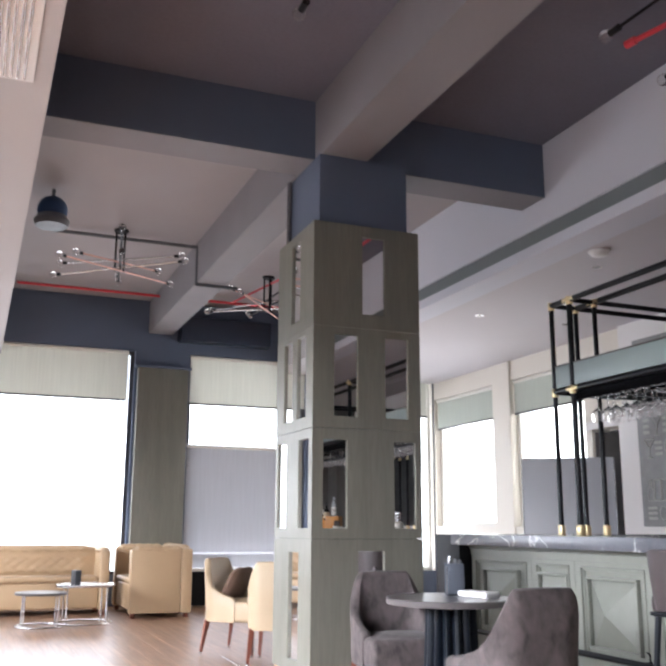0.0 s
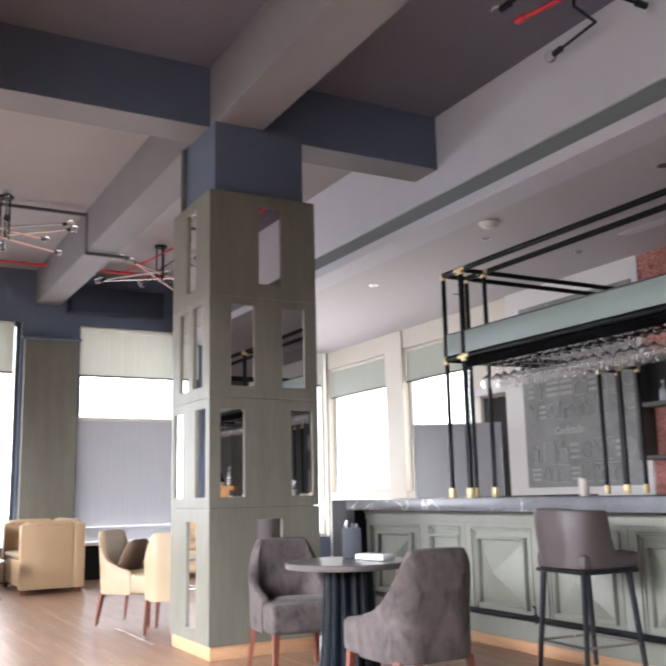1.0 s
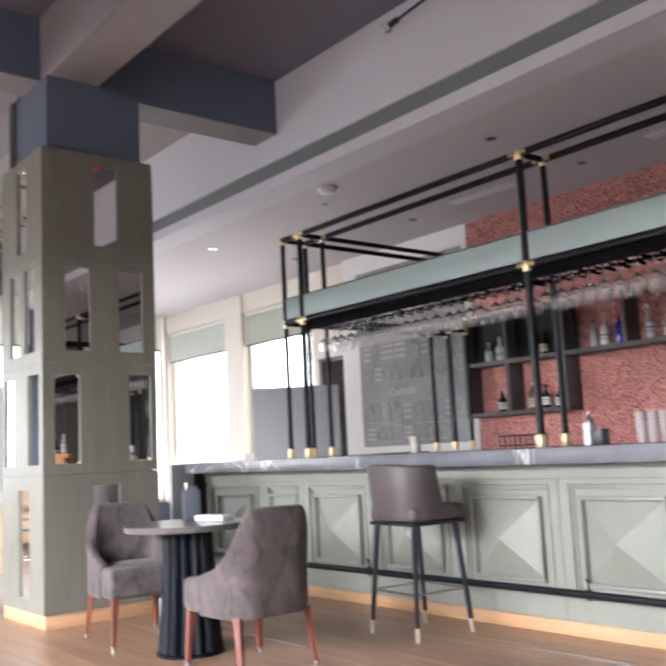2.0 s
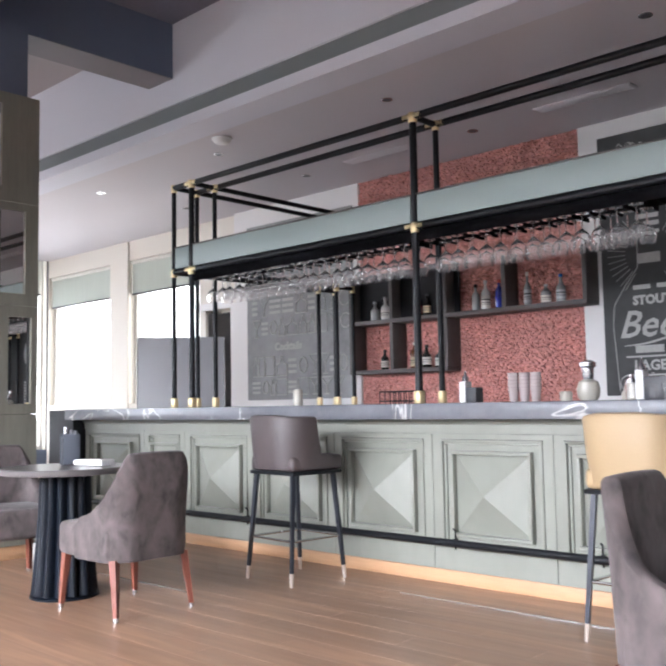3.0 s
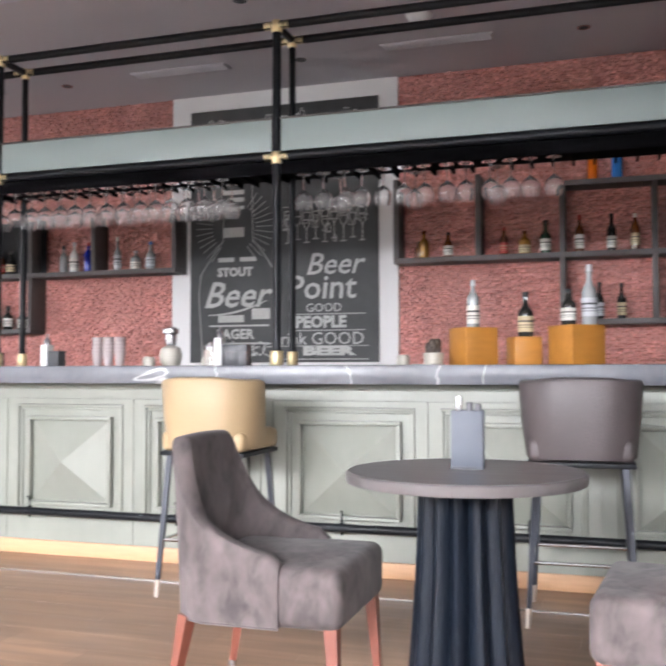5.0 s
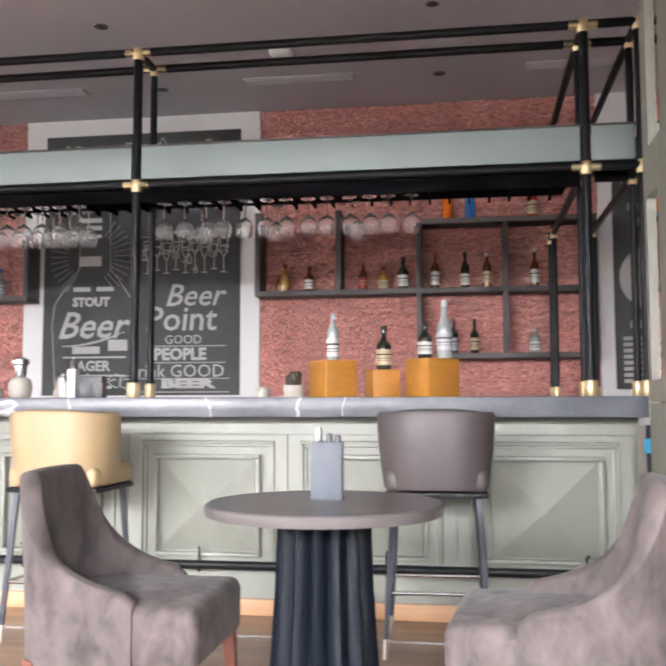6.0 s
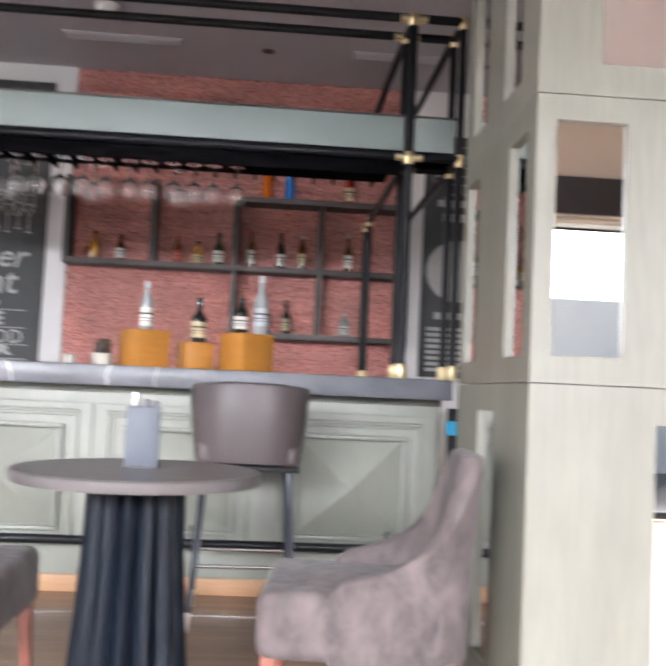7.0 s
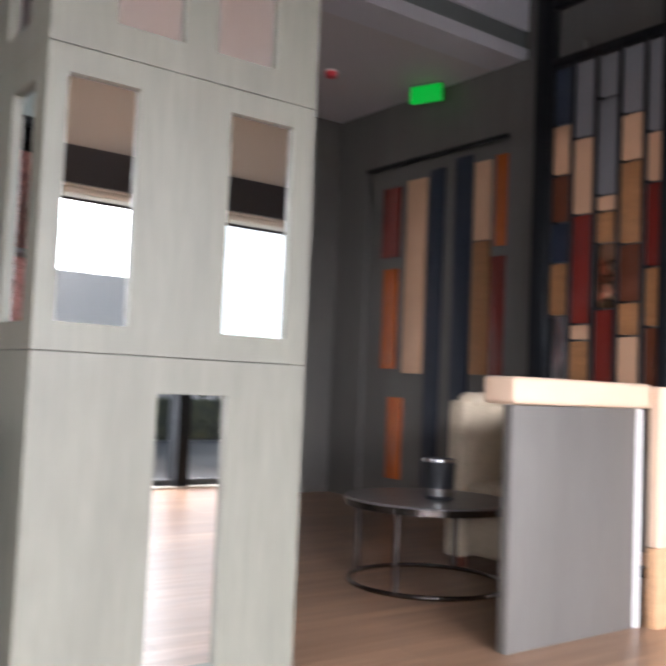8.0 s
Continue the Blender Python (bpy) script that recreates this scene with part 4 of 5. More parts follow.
for x, w, h, turn in ((-0.58, 0.20, 0.205, 38), (-0.30, 0.155, 0.15, 24), (-0.02, 0.215, 0.21, 40)):
    wooden_box(x, 4.62, w, h, turn)
bottle(-0.58, 4.62, TOP + 0.209, 0.27, 0.035, "clear", "white", "silver", "clear bottle with a white label on a wooden display box")
bottle(-0.29, 4.62, TOP + 0.154, 0.25, 0.043, "dark", "cream", "black", "dark bottle with a cream label on a wooden display box")
bottle(-0.06, 4.62, TOP + 0.214, 0.20, 0.04, "dark", "white", "black", "dark bottle with a white label on a wooden display box")
bottle(0.05, 4.62, TOP + 0.214, 0.33, 0.042, "clear", "silver", "silver", "tall clear bottle with a silver label on a wooden display box")

M_POT = material("white_ceramic", (0.46, 0.44, 0.38), 0.3, spots=0.15, scale=10)
M_PAPER = material("white_paper", (0.78, 0.78, 0.77), 0.7, spots=0.1, scale=10)
M_PLASTIC = material("dark_plastic", (0.03, 0.032, 0.037), 0.4, spots=0.2, scale=10)
M_CUP = material("paper_cup", (0.50, 0.43, 0.42), 0.6, spots=0.2, scale=12)
plant = thing("pot_plant", pose(-0.80, 4.58, TOP), "small dark succulent in a white pot on the bar", "plant")
part("pot", lathe(bmesh.new(), [(0.04, 0), (0.055, 0.01), (0.06, 0.07), (0.055, 0.07), (0.05, 0.065)], 16), M_POT, plant)
bm = bmesh.new()
for k in range(16):
    a = k * 2.4
    ball(bm, (0.03 * math.cos(a), 0.03 * math.sin(a), 0.085 + 0.02 * (k % 3)), 0.018, 7, 1.4)
part("leaves", bm, material("dark_red_leaf", (0.045, 0.025, 0.022), 0.6, spots=0.5, scale=40, other=(0.05, 0.06, 0.03)), plant)
part("saucer", lathe(bmesh.new(), [(0.09, -0.0), (0.095, 0.004), (0.095, 0.006), (0.05, 0.007)], 18), M_PAPER, plant, m=pose(-0.02, -0.05, 0.0))


def caddy(x, y, z, turn):
    """Slate box with cutlery and a salt shaker in it."""
    root = thing("menu_caddy", pose(x, y, z, 0, 0, turn), "slate-grey condiment caddy with metal shakers", "caddy", "condiment caddies")
    for y0 in (-0.042, 0.034):
        part("side", B(-0.052, 0.052, y0, y0 + 0.008, 0.006, 0.19, bev=0.002), M_MENU, root)
    part("base", B(-0.054, 0.054, -0.046, 0.046, 0, 0.006), M_PLASTIC, root)
    part("inner", B(-0.048, 0.048, -0.033, 0.033, 0.0065, 0.17), M_PLASTIC, root)
    for u, h in ((-0.028, 0.235), (0.006, 0.215), (0.034, 0.21)):
        part("shaker", lathe(bmesh.new(), [(0.011, 0.171), (0.013, 0.18), (0.012, h - 0.02), (0.010, h), (0.002, h + 0.002)], 12, (u, 0.0, 0)), M_STEEL if u < 0 else M_PIPE, root, "metal shaker")


# things along the bar top
for k, (x, w, h) in enumerate(((-2.02, 0.16, 0.13), (-3.30, 0.08, 0.10))):
    root = thing("napkin_holder", pose(x, 4.60, TOP, 0, 0, 6), "black napkin holder with white napkins on the bar", "holder", "napkin holders")
    part("case", B(-w / 2, w / 2, -0.05, 0.05, 0, h, bev=0.004), M_PLASTIC, root)
    part("napkins", B(-w / 2 - 0.05, -w / 2 - 0.003, -0.045, 0.045, 0, h + 0.04, bev=0.004), M_PAPER, root)
    part("bottle_top", lathe(bmesh.new(), [(0.025, h + 0.04), (0.022, h + 0.07), (0.008, h + 0.09), (0.008, h + 0.11)], 12, (-w / 2 - 0.025, 0, 0)), M_STEEL, root)
for k in range(3):
    root = thing("cup_stack", pose(-2.95 + 0.0 - k * 0.085, 4.9 - 0.1, TOP), "stack of pale paper cups on the bar", "cups", "cup stacks")
    for j in range(5):
        part("cup", lathe(bmesh.new(), [(0.026, 0), (0.036, 0.09), (0.038, 0.092), (0.038, 0.098), (0.034, 0.098)], 14, (0, 0, 0.024 * j)), M_CUP, root)
juicer = thing("juice_press", pose(-2.52, 4.70, TOP), "cream and steel juice press on the bar", "juicer")
part("bowl", lathe(bmesh.new(), [(0.05, 0), (0.065, 0.02), (0.072, 0.07), (0.06, 0.115), (0.03, 0.13)], 18), M_POT, juicer, "cream bowl")
part("body", lathe(bmesh.new(), [(0.03, 0.13), (0.035, 0.15), (0.035, 0.20), (0.05, 0.21), (0.05, 0.235), (0.02, 0.25)], 14), M_STEEL, juicer)
jug = thing("blender_jar", pose(-2.24, 4.70, TOP), "small clear and steel jar on the bar", "jar")
part("base", lathe(bmesh.new(), [(0.06, 0), (0.06, 0.04), (0.045, 0.06), (0.04, 0.10)], 14), M_POT, jug)
part("lid", lathe(bmesh.new(), [(0.035, 0.101), (0.035, 0.12), (0.015, 0.13), (0.012, 0.15)], 14), M_STEEL, jug)
for k, x in enumerate((-2.30, -2.16, -2.08)):
    cup = thing("tumbler", pose(x + 0.12, 4.56, TOP), "clear glass tumbler on the bar", "glass", "tumblers")
    ob = part("bowl", lathe(bmesh.new(), [(0.028, 0), (0.034, 0.09), (0.031, 0.09), (0.026, 0.006), (0.001, 0.006)], 14, close=False), M_GLASS, cup)
    ob.visible_shadow = False
tray = thing("wire_basket", pose(-4.02, 4.72, TOP), "dark wire basket on the bar", "basket")
bm = bmesh.new()
for z in (0.02, 0.09):
    pipe(bm, [(-0.15, -0.08, z), (0.15, -0.08, z), (0.15, 0.08, z), (-0.15, 0.08, z), (-0.15, -0.08, z)], 0.005, 6)
for k in range(7):
    for y in (-0.08, 0.08):
        rod(bm, (-0.15 + k * 0.05, y, 0.0), (-0.15 + k * 0.05, y, 0.09), 0.004, 6)
part("wires", bm, M_BLACK, tray)
for x, h in ((-5.0, 0.12), (-0.98, 0.05), (-2.62, 0.05)):
    bm = lathe(bmesh.new(), [(0.035, 0), (0.038, 0.005), (0.038, h), (0.03, h + 0.01)], 14)
    solid("canister", bm, M_POT, "small white ceramic canister on the bar", "canister", "canisters", m=pose(x, 4.6, TOP))
board = thing("card_stand", pose(1.065, 4.16, 0), "thin stand with a bright blue card beside the bar", "stand")
part("stand", B(-0.035, 0.035, -0.01, 0.01, 0, 0.98, bev=0.003), M_BLACKPANEL, board)
part("card", B(-0.045, 0.045, -0.016, -0.011, 0.845, 0.915), material("blue_card", (0.03, 0.32, 0.55), 0.5, spots=0.1, scale=8), board, "bright blue card")
# ornaments on the rack shelf
for x in (-2.87, -2.48, -1.0):
    bm = lathe(bmesh.new(), [(0.03, 0), (0.03, 0.06), (0.012, 0.075), (0.018, 0.10), (0.006, 0.125)], 12)
    solid("ornament", bm, M_PINKPIPE, "small pinkish ornament bottle on the rack shelf", "ornament", "rack ornaments", m=pose(x, RY + 0.12, RJ + 0.0455, 0, 0, 0) @ Matrix.Scale(1.5, 4))

# ---- seats and tables ----


def wrap(bm, plan, tops, zbot, thick, lean=0.0, cut=None):
    """An upholstered shell: plan is its outer line from arm to arm, tops its height at each point; walls of one thickness with a rounded rim."""
    n = len(plan)
    rows = []
    for i in range(n):
        a, b = Vector(plan[max(i - 1, 0)]), Vector(plan[min(i + 1, n - 1)])
        t = (b - a).normalized()
        inward = Vector((-t.y, t.x))
        p = Vector(plan[i])
        zt = tops[i]
        sec = []
        for d, z in ((0.0, zbot), (-0.004, (zbot + zt) / 2), (0.0, zt - 0.02), (thick * 0.15, zt - 0.006), (thick * 0.5, zt), (thick * 0.85, zt - 0.006), (thick, zt - 0.02), (thick, (zbot + zt) / 2), (thick, zbot)):
            q = p + inward * d - inward * lean * max(0, z - 0.5)
            sec.append(bm.verts.new((q.x, q.y, z)))
        rows.append(sec)
    for r0, r1 in zip(rows, rows[1:]):
        for k in range(len(r0) - 1):
            bm.faces.new((r0[k], r1[k], r1[k + 1], r0[k + 1]))
        bm.faces.new((r0[-1], r1[-1], r1[0], r0[0]))
    bm.faces.new(rows[0])
    bm.faces.new(rows[-1][::-1])
    return bm


def u_plan(w, front, back, r, n=7):
    """A U seen from above, open to +y, from the right arm round the back to the left arm."""
    pts = [(w, front - (front - back - r) * k / 6) for k in range(6)]
    pts += [(w - r + r * math.cos(a), back + r - r * math.sin(a)) for a in [math.pi / 2 * k / n for k in range(n + 1)]]
    pts += [(w - r - (2 * w - 2 * r) * k / 4, back) for k in range(1, 4)]
    pts += [(-x, y) for x, y in pts[:6 + n + 1]][::-1]
    return pts[::-1]


def smooth01(t):
    t = min(max(t, 0), 1)
    return t * t * (3 - 2 * t)


def lounge_chair(mat, label, leg_mat, name="dining_chair", category="chair", group=""):
    """Low-armed upholstered chair that faces +y."""
    root = thing(name, pose(0, 0, 0), label, category, group)
    plan = u_plan(0.27, 0.09, -0.30, 0.15, 10)
    tops = []
    for x, y in plan:
        v = 1 - min(1.0, max(0.0, (y + 0.29) / 0.38))
        crown = 0.012 * (1 - (x / 0.27) ** 2)
        tops.append(0.525 + (0.345 + crown) * (0.52 * v ** 7 + 0.48 * v ** 1.7) - 0.03 * smooth01((0.06 - v) / 0.06))
    bm = wrap(bmesh.new(), plan, tops, 0.305, 0.065, lean=0.09)
    shell = part("backrest", bm, mat, root)
    part("piping", pipe(bmesh.new(), [(x * 0.985, y * 0.985 + 0.0, t + 0.001) for (x, y), t in zip([(q[0] * (1 + 0.0), q[1] - 0.0) for q in plan], [0.30] * len(plan))], 0.004, 6), mat, shell)
    part("seat", B(-0.265, 0.265, -0.24, 0.29, 0.30, 0.49, bev=0.04, seg=4), mat, root)
    bm = bmesh.new()
    bmesh.ops.create_uvsphere(bm, u_segments=20, v_segments=10, radius=1.0, matrix=Matrix.Translation((0, 0.02, 0.47)) @ Matrix.Diagonal((0.235, 0.25, 0.038, 1)))
    part("cushion", bm, mat, root, "softly domed seat top")
    for sx in (-1, 1):
        for y, dy in ((0.25, 0.02), (-0.24, -0.05)):
            bm = bmesh.new()
            rod(bm, (sx * 0.235 + sx * 0.01, y + dy, 0.02), (sx * 0.225, y, 0.31), 0.017, 4, 0.030)
            leg = part("leg", bm, leg_mat, root, smooth=False)
            part("foot", rod(bmesh.new(), (sx * 0.246, y + dy * 1.05, 0.0), (sx * 0.2455, y + dy, 0.022), 0.016, 10), M_STEEL, leg, "metal glide")
    return root


def bar_stool(mat, label):
    """Bar stool that faces +y, with a wrapped low back, splayed black legs and metal tips."""
    root = thing("bar_stool", pose(0, 0, 0), label, "stool", "stools at the bar")
    plan = u_plan(0.212, 0.12, -0.215, 0.15)
    tops = [0.812 + 0.238 * smooth01((0.03 - y) / 0.07) + 0.012 * smooth01((0.2 - abs(x)) / 0.12) for x, y in plan]
    part("backrest", wrap(bmesh.new(), plan, tops, 0.715, 0.05, lean=0.10), mat, root)
    part("seat", B(-0.222, 0.222, -0.20, 0.235, 0.70, 0.80, bev=0.03, seg=3), mat, root)
    part("seat_frame", B(-0.225, 0.225, -0.20, 0.215, 0.678, 0.70, bev=0.004), M_BLACK, root)
    tip = {}
    for sx in (-1, 1):
        for sy in (-1, 1):
            t, b = Vector((sx * 0.185, sy * 0.17, 0.68)), Vector((sx * 0.225, sy * 0.225, 0.0))
            m = t.lerp(b, 0.88)
            leg = part("leg", rod(bmesh.new(), m, t, 0.015, 4, 0.019), M_STOOLLEG, root, smooth=False)
            part("tip", rod(bmesh.new(), b, m, 0.011, 8, 0.0145), M_TIP, leg, "pale metal leg tip")
            tip[sx, sy] = t.lerp(b, 0.60)
    for a, b in (((-1, -1), (1, -1)), ((1, -1), (1, 1)), ((1, 1), (-1, 1)), ((-1, 1), (-1, -1))):
        part("footrest", rod(bmesh.new(), tip[a], tip[b], 0.008, 8), M_STEEL, root, "steel footrest bar")
    return root


def round_table(x, y, label, h=0.772, r=0.385):
    root = thing("round_table", pose(x, y, 0), label, "table", "round tables")
    top = [(r - 0.02, h - 0.038), (r - 0.004, h - 0.036), (r, h - 0.030), (r, h - 0.006), (r - 0.006, h), (0.02, h + 0.0005)]
    part("tabletop", lathe(bmesh.new(), top, 48), M_TABLETOP, root)
    n, bm, rings = 14, bmesh.new(), []
    for z, rad in ((0.02, 0.182), (0.10, 0.174), (0.30, 0.158), (0.50, 0.146), (h - 0.039, 0.139)):
        ring = []
        for k in range(n * 6):
            f = 1 + 0.22 * (abs(math.sin(math.pi * k / 6)) - 0.6)
            ring.append(bm.verts.new((rad * f * math.cos(2 * math.pi * k / (n * 6)), rad * f * math.sin(2 * math.pi * k / (n * 6)), z)))
        rings.append(ring)
    for a, b in zip(rings, rings[1:]):
        for k in range(n * 6):
            bm.faces.new((a[k], a[(k + 1) % (n * 6)], b[(k + 1) % (n * 6)], b[k]))
    part("pedestal", bm, M_FLUTE, root, "black fluted pedestal")
    part("base_plate", lathe(bmesh.new(), [(0.205, 0), (0.205, 0.012), (0.19, 0.02)], 36), M_FLUTE, root)
    return root


M_FLUTE = material("black_lacquer", (0.004, 0.006, 0.010), 0.36, spots=0.2, scale=3, dark=0.8, spec=0.15)
round_table(-4.84, 2.46, "dark round table with a fluted black base near a clad column")
round_table(-0.283, 2.50, "dark round table with a fluted black base before the bar")
caddy(-4.98, 2.57, 0.773, 75)
caddy(-0.283, 2.56, 0.773, 4)
tissue = thing("napkin_pack", pose(-4.78, 2.62, 0.773, 0, 0, 15), "white napkin pack on the round table", "napkins")
part("pack", B(-0.12, 0.12, -0.06, 0.06, 0, 0.035, bev=0.01), M_PAPER, tissue)

c = lounge_chair(M_VELVET, "taupe velvet armchair on red-brown legs at the round table", M_REDWOOD, group="velvet armchairs")
c.matrix_basis = pose(-0.90, 2.46, 0, 0, 0, -90)
copy_thing(c, pose(0.42, 2.36, 0, 0, 0, 84))
copy_thing(c, pose(-4.28, 2.52, 0, 0, 0, 90))
copy_thing(c, pose(-5.52, 2.44, 0, 0, 0, -97))

s = bar_stool(M_TAUPE, "taupe leather bar stool with black legs at the bar")
s.matrix_basis = pose(-4.13, 3.72, 0, 0, 0, -4)
copy_thing(s, pose(0.03, 3.74, 0, 0, 0, 2))
yellow = bar_stool(M_YELLOW, "mustard leather bar stool with black legs at the bar")
yellow.matrix_basis = pose(-1.72, 3.72, 0, 0, 0, -2)

# window lounge
M_BROWNCLOTH = material("brown_cloth", (0.16, 0.10, 0.07), 0.85, spots=0.5, scale=8, grain=0.4, fine=70, bump=0.2)
y = lounge_chair(M_CREAMSEAT, "cream leather armchair on dark legs by the windows", M_REDWOOD, group="cream armchairs")
y.matrix_basis = pose(-8.60, 2.26, 0, 0, 0, -48)
copy_thing(y, pose(-7.86, 2.42, 0, 0, 0, 62))
pillow = thing("throw_pillow", pose(-8.64, 2.22, 0.62, 62, 0, -48), "tan and brown throw pillow on a cream armchair", "pillow")
bm = bmesh.new()
bmesh.ops.create_uvsphere(bm, u_segments=20, v_segments=10, radius=1.0, matrix=Matrix.Diagonal((0.19, 0.19, 0.07, 1)))
for v in bm.verts:
    v.co.x, v.co.y = v.co.x * (1 + 1.6 * abs(v.co.y)), v.co.y * (1 + 1.6 * abs(v.co.x))
part("cover", bm, M_BROWNCLOTH, pillow)
round_table(-8.62, 3.0, "dark round table with a fluted black base behind a column")
caddy(-8.2, 3.0, 0.773, 20)


def scalloped_roll(length, radius, pitch):
    """A padded roll along x, gathered at even steps, with rounded ends."""
    bm, rings, n = bmesh.new(), [], max(8, int(length / 0.02))
    for i in range(n + 1):
        u = i / n
        r_ = radius * (0.86 + 0.14 * abs(math.sin(math.pi * u * length / pitch))) * min(1.0, 0.25 + 6 * min(u, 1 - u))
        rings.append([bm.verts.new(((u - 0.5) * length, r_ * 1.15 * math.cos(a), r_ * 0.85 * math.sin(a))) for a in [k * math.pi / 6 for k in range(12)]])
    for p, q in zip(rings, rings[1:]):
        for k in range(12):
            bm.faces.new((p[k], p[(k + 1) % 12], q[(k + 1) % 12], q[k]))
    bm.faces.new(rings[0])
    bm.faces.new(rings[-1][::-1])
    return bm


def quilted(width, height, pitch, depth):
    """A deep-buttoned panel that faces -y: one sheet drawn in at the buttons and along the folds between them."""
    bm, nu, nv = bmesh.new(), max(8, int(width / 0.022)), max(6, int(height / 0.022))
    grid = []
    for j in range(nv + 1):
        row = []
        for i in range(nu + 1):
            x, z = (i / nu - 0.5) * width, j / nv * height
            a, b = (x / pitch + z / pitch / 0.8), (x / pitch - z / pitch / 0.8)
            puff = (abs(math.sin(math.pi * a)) * abs(math.sin(math.pi * b))) ** 0.5
            edge = min(1.0, 14 * min(i / nu, 1 - i / nu), 6 * min(j / nv, 1 - j / nv))
            row.append(bm.verts.new((x, -depth * (0.35 + 0.65 * puff) * edge, z)))
        grid.append(row)
    for p, q in zip(grid, grid[1:]):
        for k in range(nu):
            bm.faces.new((p[k], p[k + 1], q[k + 1], q[k]))
    border = grid[0] + [r_[-1] for r_ in grid[1:]] + grid[-1][-2::-1] + [r_[0] for r_ in grid[-2:0:-1]]
    bm.faces.new(border[::-1])
    return bm


def chesterfield(m, length, label, depth=0.85, height=0.86, leather=None):
    """A tufted sofa that faces -y in its own space, with arms as high as its back."""
    root = thing("tufted_sofa", m, label, "sofa", "tufted sofas")
    h, hide = height, leather or M_TAN
    part("seat", B(-length / 2 + 0.13, length / 2 - 0.13, -depth + 0.04, -0.16, 0.08, 0.42, bev=0.03, seg=3), hide, root)
    part("seat_cushion", B(-length / 2 + 0.14, length / 2 - 0.14, -depth + 0.02, -0.17, 0.42, 0.50, bev=0.035, seg=3), hide, root)
    back = part("backrest", B(-length / 2, length / 2, -0.15, 0.0, 0.06, h - 0.05, bev=0.02), hide, root)
    part("roll", scalloped_roll(length, 0.075, 0.16), hide, back, m=pose(0, -0.08, h - 0.055))
    part("tufting", quilted(length - 0.27, h - 0.62, 0.16, 0.035), hide, back, m=pose(0, -0.148, 0.51))
    for s in (-1, 1):
        arm = part("arm", B(min(s * length / 2, s * (length / 2 - 0.13)), max(s * length / 2, s * (length / 2 - 0.13)), -depth, -0.151, 0.06, h - 0.06, bev=0.02), hide, root)
        part("arm_roll", scalloped_roll(depth - 0.12, 0.066, 0.13), hide, arm, m=pose(s * (length / 2 - 0.07), -depth / 2 - 0.04, h - 0.062, 0, 0, 90))
        for y in (-depth + 0.06, -0.06):
            part("leg", B(s * (length / 2 - 0.08) - 0.03, s * (length / 2 - 0.08) + 0.03, y - 0.03, y + 0.03, 0, 0.06), M_REDWOOD, root)
    return root


M_BEIGE = material("beige_fabric", (0.55, 0.46, 0.34), 0.7, spots=0.5, scale=9, grain=0.3, fine=60, dark=0.6)
chesterfield(pose(-12.83, 2.58, 0), 1.5, "tan leather tufted sofa seen from its plain side", 0.82, 0.93)
chesterfield(pose(-13.62, 0.3, 0, 0, 0, 90), 2.6, "tan leather tufted sofa under the window", 0.8, 0.90)
for x, yy, w, h in ((-11.75, 1.16, 0.36, 0.47), (-11.5, 0.62, 0.30, 0.40)):
    root = thing("nesting_table", pose(x, yy, 0), "round grey-topped side table on thin metal legs", "table", "nesting tables")
    part("tabletop", lathe(bmesh.new(), [(w, h - 0.03), (w + 0.004, h - 0.025), (w + 0.004, h - 0.004), (w, h)], 32), M_STEEL if h > 0.45 else M_TABLETOP, root)
    for k in range(4):
        a = radians(45 + 90 * k)
        part("leg", rod(bmesh.new(), (w * 0.92 * math.cos(a), w * 0.92 * math.sin(a), 0), (w * 0.92 * math.cos(a), w * 0.92 * math.sin(a), h - 0.03), 0.011, 8), M_STEEL, root)
    part("base_ring", torus(bmesh.new(), w * 0.92, 0.010, 0.012), M_STEEL, root)
holder = thing("menu_block", pose(-11.85, 1.05, 0.4705, 0, 0, 20), "dark table tent on the side table", "menu")
part("block", B(-0.06, 0.06, -0.04, 0.04, 0, 0.16, bev=0.004), M_PLASTIC, holder)

# ---- east lounge ----
M_PEACHPAD = material("peach_leather", (0.70, 0.52, 0.38), 0.5, spots=0.3, scale=5, grain=0.2, fine=100, bump=0.15, dark=0.85)
M_DARKCHROME = material("dark_chrome", (0.16, 0.145, 0.14), 0.22, 1.0, spots=0.3, scale=15, dark=0.7)
booth = thing("booth_bench", pose(2.80, 2.2, 0), "high booth bench with grey sides and a beige top", "booth")
part("side_panel", B(0.0, 0.84, 0.0, 0.05, 0, 0.985, bev=0.004), M_GREYWALL, booth, "grey wood-grain side")
part("cap_rail", B(-0.01, 0.93, -0.02, 0.16, 0.987, 1.10, bev=0.02, seg=3), M_PEACHPAD, booth, "padded beige cap")
part("trim", B(0.845, 0.875, -0.004, 0.05, 0, 0.985, bev=0.004), M_WHITE, booth, "pale edge trim")
part("seat_back", B(0.16, 0.84, 0.052, 0.12, 0.1, 0.985, bev=0.02), M_CREAMSEAT, booth)
neighbour = thing("booth_bench", pose(3.70, 2.12, 0), "booth bench end with a beige panel over an orange base", "booth")
part("upper_panel", B(0.0, 0.70, 0.0, 0.06, 0.36, 1.09, bev=0.01), M_PEACHPAD, neighbour, "beige upper panel")
part("lower_panel", B(0.0, 0.70, 0.004, 0.06, 0, 0.358, bev=0.005), M_WOODTRIM, neighbour, "orange wood lower panel")
chesterfield(pose(4.53, 3.22, 0, 0, 0, -90), 0.88, "beige tufted armchair before the metal screen", 0.66, 1.04, M_BEIGE)
ring = thing("coffee_table", pose(3.42, 3.32, 0), "round dark coffee table on a chromed ring base", "table")
